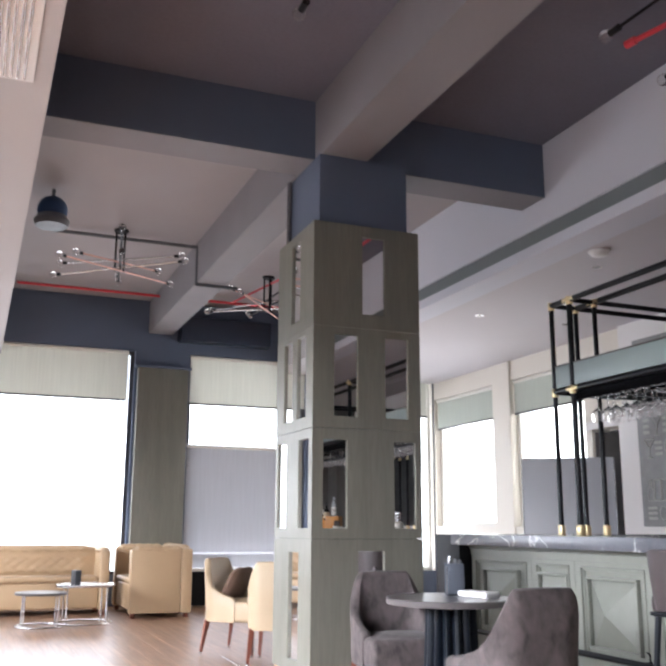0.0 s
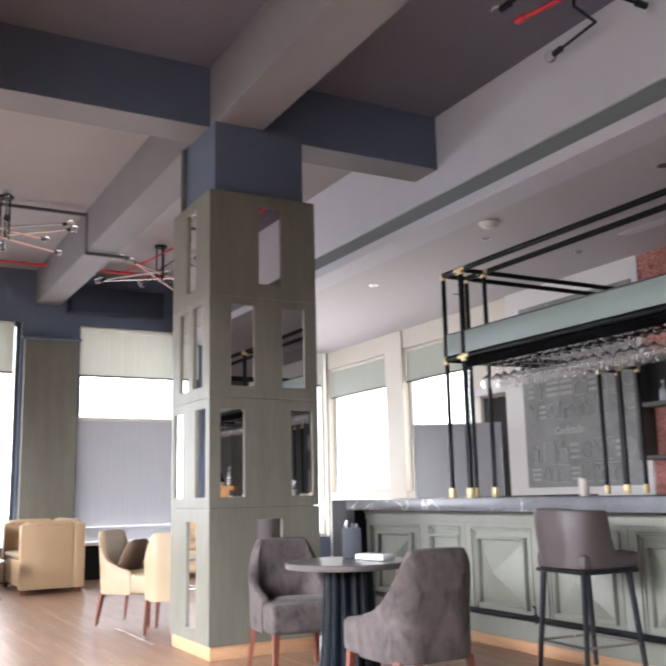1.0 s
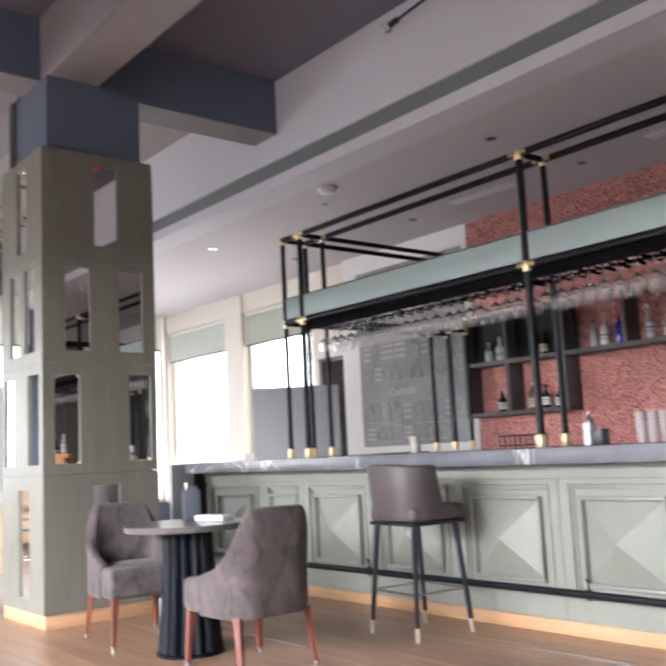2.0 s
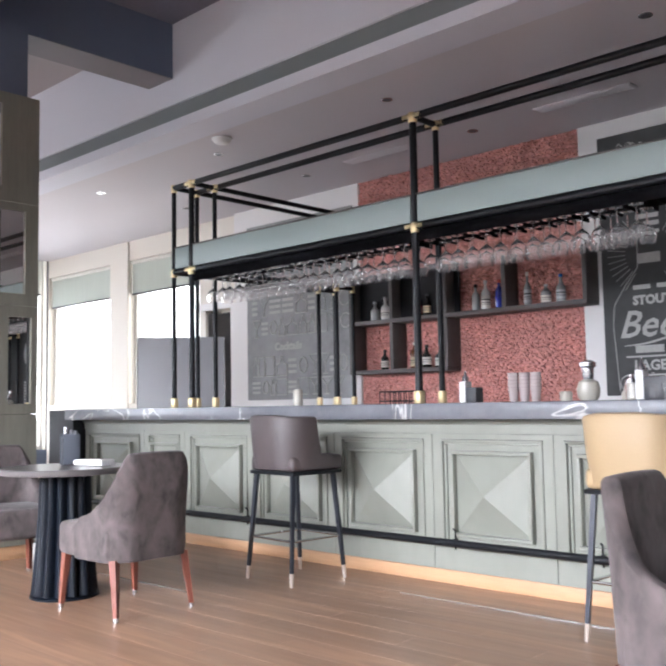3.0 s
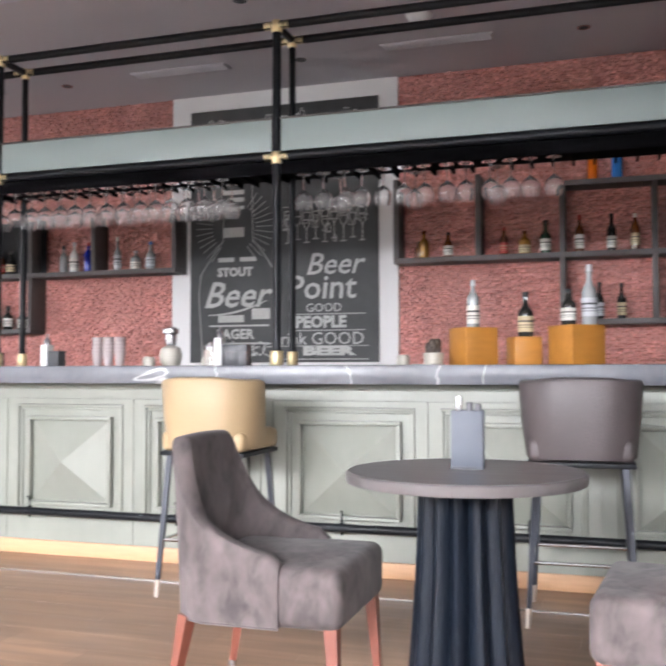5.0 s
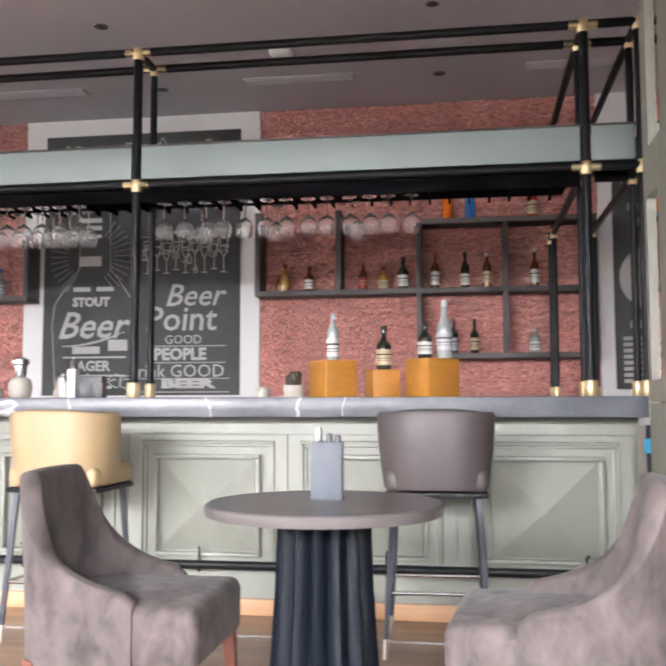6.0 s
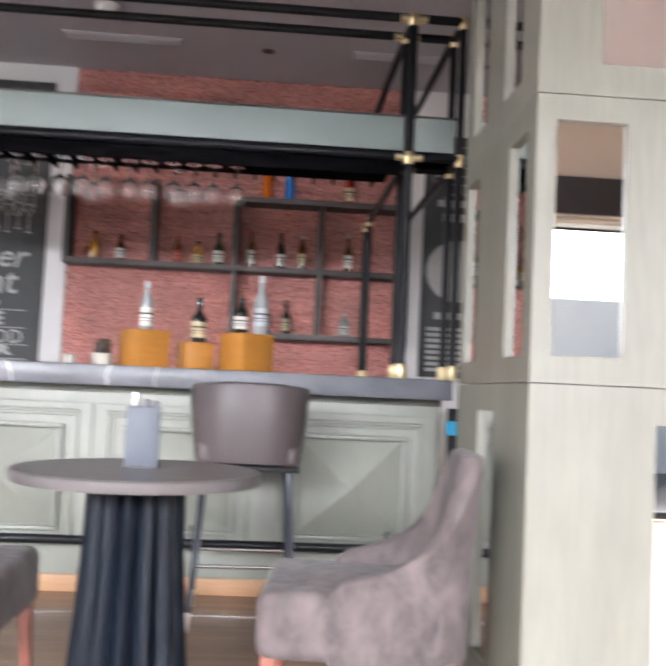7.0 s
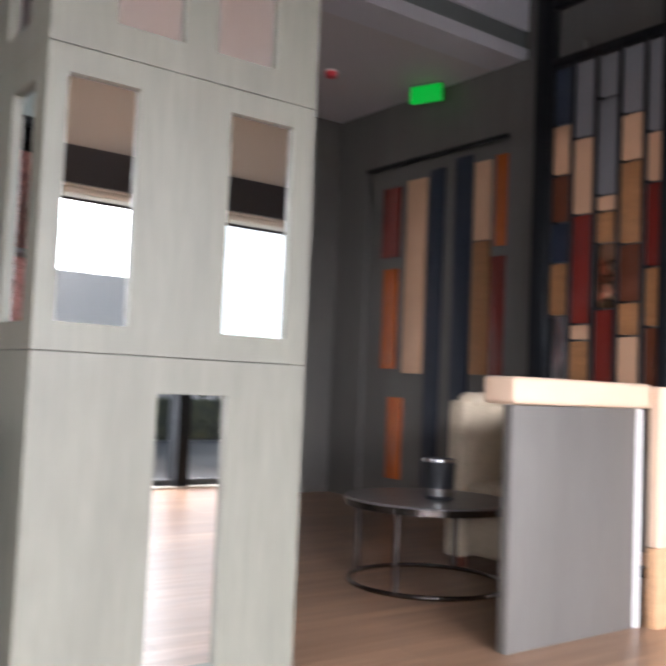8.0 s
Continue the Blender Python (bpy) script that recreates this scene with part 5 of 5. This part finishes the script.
part("tabletop", lathe(bmesh.new(), [(0.44, 0.415), (0.45, 0.42), (0.45, 0.45), (0.445, 0.455)], 40), M_TABLETOP, ring)
part("rim", lathe(bmesh.new(), [(0.446, 0.412), (0.458, 0.412), (0.458, 0.445), (0.451, 0.445)], 40, close=False), M_DARKCHROME, ring, "chrome rim")
part("base_ring", torus(bmesh.new(), 0.42, 0.013, 0.014), M_DARKCHROME, ring, "chromed ring")
for k in range(4):
    a = radians(25 + 90 * k)
    part("leg", rod(bmesh.new(), (0.42 * math.cos(a), 0.42 * math.sin(a), 0.014), (0.42 * math.cos(a), 0.42 * math.sin(a), 0.415), 0.016, 10), M_DARKCHROME, ring)
pot = thing("ice_bucket", pose(3.42, 3.25, 0.456), "black bucket with a steel rim on the coffee table", "bucket")
part("body", lathe(bmesh.new(), [(0.07, 0.0), (0.075, 0.01), (0.085, 0.2)], 20), M_PLASTIC, pot)
part("rim", lathe(bmesh.new(), [(0.086, 0.195), (0.09, 0.20), (0.088, 0.215), (0.08, 0.215)], 20, close=False), M_STEEL, pot, "steel rim")
part("band", lathe(bmesh.new(), [(0.077, 0.02), (0.081, 0.021), (0.083, 0.06), (0.080, 0.061)], 20, close=False), M_STEEL, pot)

# panelled east wall with a recess of mirror strips
RX = EX
east = thing("wall_panelling", pose(0, 0, 0), "dark grey panelled wall with a recess of mirror strips", "panelling")
part("lining", sheet(bmesh.new(), "x", RX - 0.06, 0.058, 3.9, 6.88, 0.0, SOFFIT - 0.002, [(4.62, 6.42, -0.1, 3.12)]), M_GREYWALL, east, smooth=False)
part("back_lining", B(4.9, RX - 0.062, 6.88, NY - 0.002, 0, SOFFIT - 0.002), M_GREYWALL, east, smooth=False)
part("seam", B(RX - 0.064, RX - 0.0601, 3.9, 4.62, 1.17, 1.178), M_BLACKPANEL, east)
# Bronze mirror strips: the peach ceiling they reflect is put into the colour.
M_PEACH = material("peach_mirror_tone", (0.62, 0.38, 0.24), 0.15, spots=0.25, scale=3, coat=0.5)
M_BROWNGLASS = material("brown_glass", (0.13, 0.042, 0.022), 0.12, spots=0.4, scale=3, coat=0.5)
M_OCHRE = material("ochre_panel", (0.36, 0.17, 0.07), 0.3, spots=0.5, scale=4, grain=0.3, fine=14, stretch=(1, 1, 6))
M_ORANGEGLASS = material("orange_glass", (0.42, 0.10, 0.02), 0.12, spots=0.3, scale=2, coat=0.5)
M_DARKRED = material("maroon_glass", (0.16, 0.02, 0.015), 0.12, spots=0.3, scale=2, coat=0.5)
M_BRONZE = material("bronze_mirror", (0.78, 0.48, 0.30), 0.06, 1.0, spots=0.2, scale=2)
M_GREYGLASS = material("grey_glass", (0.20, 0.205, 0.225), 0.12, spots=0.2, scale=2, coat=0.5)
M_NAVY = material("navy_panel", (0.018, 0.025, 0.045), 0.35, spots=0.2, scale=3)
for y0, y1, z0, z1, mm in ((5.98, 6.22, 2.26, 2.92, M_DARKRED), (5.98, 6.18, 1.22, 2.15, M_ORANGEGLASS), (5.86, 6.06, 0.22, 0.96, M_ORANGEGLASS), (5.62, 5.88, 1.18, 2.95, M_PEACH), (5.40, 5.58, 0.0, 3.0, M_NAVY),
                           (5.06, 5.26, 0.0, 3.05, M_NAVY), (4.84, 5.03, 2.30, 2.97, M_PEACH), (4.84, 5.03, 1.18, 2.29, M_OCHRE), (4.64, 4.79, 2.23, 2.99, M_ORANGEGLASS), (4.64, 4.82, 1.18, 2.15, M_DARKRED)):
    part("strip", B(RX - 0.022, RX - 0.002, y0, y1, z0, z1, bev=0.003), mm, east, "coloured glass strip")
part("recess_head", B(RX - 0.075, RX - 0.0605, 4.62, 6.42, 3.10, 3.135, bev=0.003), M_BLACKPANEL, east, "black head strip")
sign = thing("exit_sign", pose(RX - 0.25, 5.42, SOFFIT), "lit green exit sign hung from the ceiling", "sign")
part("box", B(-0.02, 0.02, -0.15, 0.15, -0.17, -0.02, bev=0.004), glowing("green_glow", (0.01, 0.50, 0.04), 0.6), sign, "glowing green panel", m=pose(0, 0, 0, 0, 0, 20))
part("hanger", B(-0.015, 0.015, -0.15, 0.15, -0.02, 0.0), M_STEEL, sign, m=pose(0, 0, 0, 0, 0, 20))
solid("switch_plate", B(-0.055, 0.055, -0.012, 0.0, 0, 0.09, bev=0.003), M_PAPER, "white switch plate on the dark wall", "switch", m=pose(4.96, 6.876, 1.12))

# metal screen with coloured panels
DX = 4.62
screen = thing("metal_screen", pose(0, 0, 0), "black metal screen with coloured glass and mirror panels", "screen")
part("upright", B(DX - 0.05, DX + 0.05, 3.54, 3.66, 0, SOFFIT - 0.002, bev=0.004), M_BLACK, screen)
part("upright", B(DX - 0.04, DX + 0.04, 2.66, 2.72, 0, SOFFIT - 0.002, bev=0.004), M_BLACK, screen)
part("upright", B(DX - 0.04, DX + 0.04, 1.2, 1.26, 0, SOFFIT - 0.002, bev=0.004), M_BLACK, screen)
for z in (3.2, 3.6, 1.0, 0.05):
    part("cross_bar", B(DX - 0.03, DX + 0.03, 1.26, 3.54, z - 0.03, z + 0.03, bev=0.004), M_BLACK, screen)
# each strip of the screen from the top down: lower edge of a piece and its colour
G_, P_, O_, R_, K_, W_ = M_GREYGLASS, M_PEACH, M_OCHRE, M_DARKRED, M_BROWNGLASS, M_BRONZE
STRIPS = (((2.78, M_NAVY), (2.45, P_), (2.14, K_), (1.88, M_NAVY), (1.54, O_), (1.04, M_STEEL)), ((2.66, G_), (2.17, P_), (1.48, R_), (1.38, P_), (1.04, O_)),
          ((2.88, G_), (2.27, G_), (2.17, P_), (1.97, O_), (1.57, W_), (1.04, R_)), ((2.74, G_), (2.45, P_), (1.95, O_), (1.60, K_), (1.40, O_), (1.04, P_)),
          ((2.60, G_), (2.30, P_), (1.80, R_), (1.45, O_), (1.04, K_)))
for k in range(13):
    y1, z2 = 3.52 - k * 0.175, 3.16
    for z, colour in STRIPS[k % 5]:
        part("panel", B(DX - 0.012 - 0.01 * (k % 2), DX + 0.012 - 0.01 * (k % 2), y1 - 0.15, y1, z + 0.006, z2 - 0.006, bev=0.002), colour, screen, "coloured glass panel")
        part("clip", B(DX - 0.03, DX + 0.02, y1 - 0.02, y1 - 0.005, z - 0.01, z + 0.01), M_BLACK, screen)
        z2 = z
    part("rod", rod(bmesh.new(), (DX - 0.03, y1 + 0.012, 1.0), (DX - 0.03, y1 + 0.012, 3.2), 0.014, 8), M_BLACK, screen)

# ---- ceiling fittings ----
def downlight(x, y, z):
    root = thing("downlight", pose(x, y, z), "small unlit recessed downlight in the ceiling", "lamp", "downlights")
    part("ring", lathe(bmesh.new(), [(0.035, -0.004), (0.05, -0.004), (0.052, -0.0005), (0.035, -0.0005)], 18, close=False), M_STEEL, root)
    part("lens", lathe(bmesh.new(), [(0.034, -0.003), (0.034, -0.001)], 16), M_PLASTIC, root)


for x in (-9.06, -6.84, -4.59, -2.31, -0.02, 2.3):
    for yy in (5.3, 6.56):
        downlight(x, yy, SOFFIT)
for x, yy in ((-6.40, 4.98), (-1.16, 5.93)):
    det = thing("smoke_detector", pose(x, yy, SOFFIT), "white round smoke detector on the ceiling", "detector", "smoke detectors")
    part("body", lathe(bmesh.new(), [(0.055, -0.05), (0.075, -0.04), (0.085, -0.018), (0.10, -0.012), (0.10, -0.0005)], 22), M_PAPER, det)
for x in (-3.4, -1.14, -5.7, 1.1):
    vent = thing("ceiling_vent", pose(x, 6.5, SOFFIT), "long pale slot vent in the ceiling", "vent", "ceiling vents")
    part("frame", B(-0.45, 0.45, -0.08, 0.08, -0.012, -0.0005, bev=0.003), M_SOFFIT, vent)
    for k in range(4):
        part("slat", B(-0.43, 0.43, -0.06 + k * 0.033, -0.042 + k * 0.033, -0.018, -0.0121), M_SOFFIT, vent)
alarm = thing("alarm_sounder", pose(4.417, 5.762, SOFFIT), "small red alarm sounder on the ceiling", "alarm")
part("base", lathe(bmesh.new(), [(0.06, -0.012), (0.062, -0.01), (0.062, -0.0005)], 18), M_PAPER, alarm)
part("body", lathe(bmesh.new(), [(0.03, -0.06), (0.05, -0.05), (0.055, -0.0125)], 18), M_RED, alarm, "red dome")
grille = thing("air_grille", pose(-4.5, -0.28, SOFFIT), "grey air grille in the white ceiling", "vent")
part("frame", B(-0.5, 0.5, -0.22, 0.16, -0.015, -0.0005, bev=0.003), M_WHITE, grille)
for k in range(9):
    part("slat", B(-0.47, 0.47, -0.19 + k * 0.036, -0.175 + k * 0.036, -0.022, -0.0151), M_STEEL, grille)


def rod_lamp(pts):
    """A black rod bent along its way, with a holder and a clear bulb at its end, hung from the ceiling on a stem."""
    root = thing("rod_lamp", pose(0, 0, 0), "slim black rod lamp with a clear unlit bulb", "lamp", "rod lamps")
    pts = [Vector(p) for p in pts]
    part("stem", rod(bmesh.new(), pts[0], (pts[0].x, pts[0].y, SLAB), 0.012, 8), M_BLACK, root)
    part("arm", pipe(bmesh.new(), pts, 0.012, 8), M_BLACK, root)
    d = (pts[-1] - pts[-2]).normalized()
    holder = part("holder", rod(bmesh.new(), pts[-1] - d * 0.03, pts[-1] + d * 0.06, 0.026, 12), M_BLACK, root)
    bulb = part("bulb", ball(bmesh.new(), pts[-1] + d * 0.105, 0.048, 14), M_GLASS, holder, "clear glass bulb")
    bulb.visible_shadow = False


for pts in (((-4.13, 3.99, 4.5), (-4.17, 4.12, 4.5), (-4.22, 4.28, 4.5), (-4.66, 4.335, 4.5)), ((-3.905, 4.0, 4.5), (-3.90, 4.38, 4.5)), ((-3.8, 3.58, 4.5), (-4.33, 3.555, 4.5)), ((-4.4, 1.49, 4.52), (-4.86, 1.493, 4.5)), ((-2.6, 1.3, 4.5), (-2.1, 1.5, 4.5))):
    rod_lamp(pts)


def rod_chandelier(x, yy, seed):
    """Crossed rods with bulbs at their ends, hung on a black stem."""
    r = random.Random(seed)
    root = thing("rod_chandelier", pose(x, yy, SLAB), "chandelier of crossed metal rods with clear bulbs", "lamp", "rod chandeliers")
    part("canopy", lathe(bmesh.new(), [(0.08, -0.03), (0.09, -0.02), (0.09, -0.0005)], 18), M_BLACK, root)
    for a in (0, 120, 240):
        p = (0.06 * math.cos(radians(a)), 0.06 * math.sin(radians(a)))
        part("stem", rod(bmesh.new(), (*p, -0.02), (*p, -0.52), 0.012, 8), M_BLACK, root)
    for k in range(6):
        a, z = radians(k * 61 + r.uniform(-10, 10)), -0.34 - 0.035 * k
        d, l = Vector((math.cos(a), math.sin(a), r.uniform(-0.12, 0.12))), r.uniform(0.55, 0.9)
        mm = (M_BLACK, M_STEEL, M_PINKPIPE)[k % 3]
        arm = part("arm", rod(bmesh.new(), Vector((0, 0, z)) - d * l, Vector((0, 0, z)) + d * l, 0.011, 8), mm, root)
        for s in (-1, 1):
            c = Vector((0, 0, z)) + d * (l + 0.05) * s
            part("holder", rod(bmesh.new(), Vector((0, 0, z)) + d * l * s, c, 0.02, 10), M_BLACK, arm)
            b = part("bulb", ball(bmesh.new(), c + d * 0.04 * s, 0.042, 12), M_GLASS, arm, "clear glass bulb")
            b.visible_shadow = False


rod_chandelier(-10.6, 1.19, 1)
rod_chandelier(-11.9, 3.5, 2)
sprink = thing("sprinkler_pipe", pose(0, 0, 0), "red sprinkler pipe under the dark ceiling", "pipe", "ceiling pipes")
part("run", pipe(bmesh.new(), [(-13.2, 0.1, 4.62), (-13.2, 4.3, 4.62)], 0.022, 10), M_RED, sprink)
part("branch", pipe(bmesh.new(), [(-13.2, 3.3, 4.62), (-11.4, 3.6, 4.62)], 0.016, 10), M_RED, sprink)
sprink2 = thing("sprinkler_pipe", pose(0, 0, 0), "red sprinkler pipe under the dark ceiling", "pipe", "ceiling pipes")
part("run", pipe(bmesh.new(), [(-4.44, 3.76, 4.5), (-4.16, 3.83, 4.5), (-3.6, 3.86, 4.5), (4.0, 3.9, 4.5)], 0.02, 10), M_RED, sprink2)
for hx in (-3.0, 0.0, 3.0):
    part("hanger", rod(bmesh.new(), (hx, 3.875, 4.5), (hx, 3.875, SLAB), 0.008, 6), M_PIPE, sprink2)
part("head", rod(bmesh.new(), (-4.47, 3.755, 4.5), (-4.39, 3.77, 4.5), 0.03, 10), M_RED, sprink2)
cond = thing("conduit", pose(0, 0, 0), "dark conduit running under the ceiling and beam", "pipe", "ceiling pipes")
part("run", pipe(bmesh.new(), [(-10.7, 0.4, 4.66), (-10.7, 2.17, 4.66), (-10.7, 2.17, 4.17), (-10.7, 2.70, 4.17)], 0.022, 8), M_PIPE, cond)
cond2 = thing("conduit", pose(0, 0, 0), "dark conduit running down the column", "pipe", "ceiling pipes")
part("run", pipe(bmesh.new(), [(-7.08, 2.165, 3.6), (-7.08, 2.165, 4.19)], 0.022, 8), M_PIPE, cond2)
fan = thing("wall_fan", pose(-9.5, 0.30, SLAB), "blue and grey fan unit hung from the ceiling", "fan")
part("bracket", rod(bmesh.new(), (0, 0, 0), (0, 0, -0.12), 0.02, 8), M_PIPE, fan)
part("body", ball(bmesh.new(), (0, 0, -0.24), 0.16, 20), material("fan_blue", (0.018, 0.05, 0.13), 0.6, spots=0.3, scale=6), fan)
part("skirt", lathe(bmesh.new(), [(0.15, -0.30), (0.19, -0.36), (0.17, -0.42), (0.06, -0.43)], 20), M_PIPE, fan, "grey lower housing")
solid("duct_box", B(-0.12, 0.12, -0.75, 0.75, -0.20, 0.20, bev=0.01), M_NAVY, "dark blue duct box against the west wall", "duct", m=pose(WX + 0.125, 3.4, 4.28))

# ---- street outside the south windows ----
house = thing("house", pose(3.4, -15, -0.25), "white rendered house across the street", "house")
part("wall", B(-1.8, 4.5, 0, 3, 0, 4.2), M_WHITE, house, smooth=False)
part("window", B(-0.9, 0.2, -0.03, 0.0, 1.3, 2.9), M_GREYGLASS, house)
part("door", B(1.2, 2.1, -0.03, 0.0, 0.0, 2.3), M_SHELF, house)
van = thing("parked_van", pose(4.2, -10.2, -0.25), "dark parked van on the street", "car")
part("body", B(-2.1, 2.1, -0.85, 0.85, 0.35, 1.0, bev=0.1), M_PLASTIC, van)
part("cabin", B(-1.9, 1.3, -0.78, 0.78, 1.0, 1.75, bev=0.2), M_GREYGLASS, van)
for sx in (-1.3, 1.3):
    for sy in (-0.85, 0.85):
        part("wheel", rod(bmesh.new(), (sx, sy - 0.1, 0.34), (sx, sy + 0.1, 0.34), 0.34, 20), M_BLACK, van)
M_HEDGE = material("hedge_leaf", (0.025, 0.035, 0.015), 0.6, spots=0.5, scale=4, other=(0.12, 0.13, 0.04))
hedge = thing("hedge", pose(9.6, -13.2, -0.25), "dark green clipped hedge across the street", "hedge")
rh = random.Random(8)
leaves = bmesh.new()
for k in range(900):
    p = Vector((rh.uniform(-3.5, 3.5), rh.uniform(-0.3, 0.3), rh.uniform(0.05, 1.1)))
    q = Euler((rh.uniform(0, 6), rh.uniform(0, 6), rh.uniform(0, 6))).to_matrix()
    leaves.faces.new([leaves.verts.new(p + q @ Vector(c)) for c in ((-0.07, 0, 0), (0, -0.035, 0.01), (0.07, 0, 0), (0, 0.035, 0.01))])
tagged(part("leaves", leaves, M_HEDGE, hedge, smooth=False), "", "", "", "stuff")
part("stems", B(-3.4, 3.4, -0.2, 0.2, 0, 0.9, bev=0.1), M_HEDGE, hedge)
structure("road", B(-80, 80, -12.5, -5.2, -0.249, -0.24), material("asphalt", (0.10, 0.10, 0.10), 0.85, spots=0.4, scale=0.8, grain=0.4, fine=30), "grey asphalt street", "road")

# ---- red split stone behind the shelves: pieces ----
def stone_panel(x0, x1, z0, z1, near, seed):
    """Courses of rough stone pieces; those inside near are objects of their own, the rest are joined."""
    wall = structure("stone_wall", B(x0, x1, NY - 0.05, NY - 0.002, z0, z1), M_STONEBACK, "red split-stone wall behind the bottle shelves", "wall")
    r = random.Random(seed)
    shapes = []
    for k in range(8):
        bm = bmesh.new()
        box(bm, -0.5, 0.5, 0, 1, -0.5, 0.5)
        for v in bm.verts:
            if v.co.y < 0.5:
                v.co.y -= r.uniform(-0.35, 0.35)
                v.co.x *= r.uniform(0.86, 1.0)
                v.co.z *= r.uniform(0.80, 1.0)
        shapes.append(finish("stone", bm, M_STONE, False))
    verts, faces = [], []
    z = z0
    while z < z1 - 0.01:
        h = min(r.uniform(0.015, 0.027), z1 - z)
        x = x0
        while x < x1 - 0.005:
            w = min(r.uniform(0.014, 0.046), x1 - x)
            d = r.uniform(0.004, 0.036)
            cx, cz = x + w / 2, z + h / 2 + r.uniform(-0.006, 0.006)
            if near[0] < cx < near[1] and near[2] < cz < near[3]:
                ob = new("stone", r.choice(shapes))
                ob.parent = wall
                ob.matrix_basis = Matrix.Translation((cx, NY - 0.05 - d, cz)) @ Matrix.Diagonal((w - 0.0015, d + 0.004, h - 0.0012, 1))
            else:
                b = len(verts)
                q = lambda lo, hi: r.uniform(lo, hi)
                for px, pz in ((0, 0), (1, 0), (1, 1), (0, 1)):
                    verts.append((x + 0.0008 + px * (w - 0.0016), NY - 0.049, cz - h / 2 + 0.0006 + pz * (h - 0.0012)))
                for px, pz in ((0, 0), (1, 0), (1, 1), (0, 1)):
                    verts.append((x + 0.0008 + (0.06 + px * 0.88) * (w - 0.0016), NY - 0.05 - d * q(0.3, 1.5), cz - h / 2 + 0.0006 + (0.08 + pz * 0.84) * (h - 0.0012)))
                faces += [(b + 4, b + 5, b + 6, b + 7), (b, b + 1, b + 5, b + 4), (b + 1, b + 2, b + 6, b + 5), (b + 2, b + 3, b + 7, b + 6), (b + 3, b, b + 4, b + 7)]
            x += w
        z += h
    me = bpy.data.meshes.new("stones")
    me.from_pydata(verts, [], faces)
    me.materials.append(M_STONES)
    ob = new("stones", me)
    ob.parent = wall
    tagged(ob, "rough red split-stone pieces", "", "", "stuff")


stone_panel(*BRICKS[0], 0.95, SOFFIT - 0.002, (-4.6, -4.15, 1.5, 1.95), 21)
stone_panel(*BRICKS[1], 0.95, SOFFIT - 0.002, (-1.3, -0.85, 1.5, 1.95), 22)

# ---- wooden plank floor ----
floor_ob = bpy.data.objects["floor"]
PL, PW = 1.22, 0.19
r = random.Random(31)
plank_mesh = {}
verts, faces = [], []


def plank_data(length):
    key = round(length, 2)
    if key not in plank_mesh:
        plank_mesh[key] = finish("plank", box(bmesh.new(), 0, key - 0.001, 0, PW - 0.0009, -0.006, 0.0), M_PLANK, False)
    return plank_mesh[key]


rows = int((NY - SY) / PW)
for j in range(rows + 1):
    yy = SY + j * PW
    x = WX - (0, 0.4, 0.8, 0.2, 0.6)[j % 5]
    while x < EX:
        a, b = max(x, WX), min(x + PL, EX)
        if b - a > 0.05:
            if -6.3 < a < 1.6 and 1.2 < yy < 4.25:
                ob = new("plank", plank_data(b - a))
                ob.parent = floor_ob
                ob.matrix_basis = pose(a, yy, 0.0)
            else:
                k = len(verts)
                verts += [(a, yy, 0), (b - 0.001, yy, 0), (b - 0.001, yy + PW - 0.0009, 0), (a, yy + PW - 0.0009, 0)]
                verts += [(p[0], p[1], -0.0055) for p in verts[k:k + 4]]
                faces += [(k, k + 1, k + 2, k + 3), (k, k + 4, k + 5, k + 1), (k + 1, k + 5, k + 6, k + 2), (k + 2, k + 6, k + 7, k + 3), (k + 3, k + 7, k + 4, k)]
        x += PL
me = bpy.data.meshes.new("planks")
me.from_pydata(verts, [], faces)
me.materials.append(M_PLANKS)
ob = new("planks", me)
ob.parent = floor_ob
tagged(ob, "brown wood-grain floor planks", "", "", "stuff")
for x0, x1, yy in ((-3.3, 0.9, 3.78), (-5.6, -4.3, 2.98), (-8.4, -7.3, 2.02)):
    solid("floor_strip", B(x0, x1, yy - 0.008, yy + 0.008, 0.0005, 0.004), M_STEEL, "thin metal strip let into the plank floor", "trim strip", "floor strips", smooth=False)
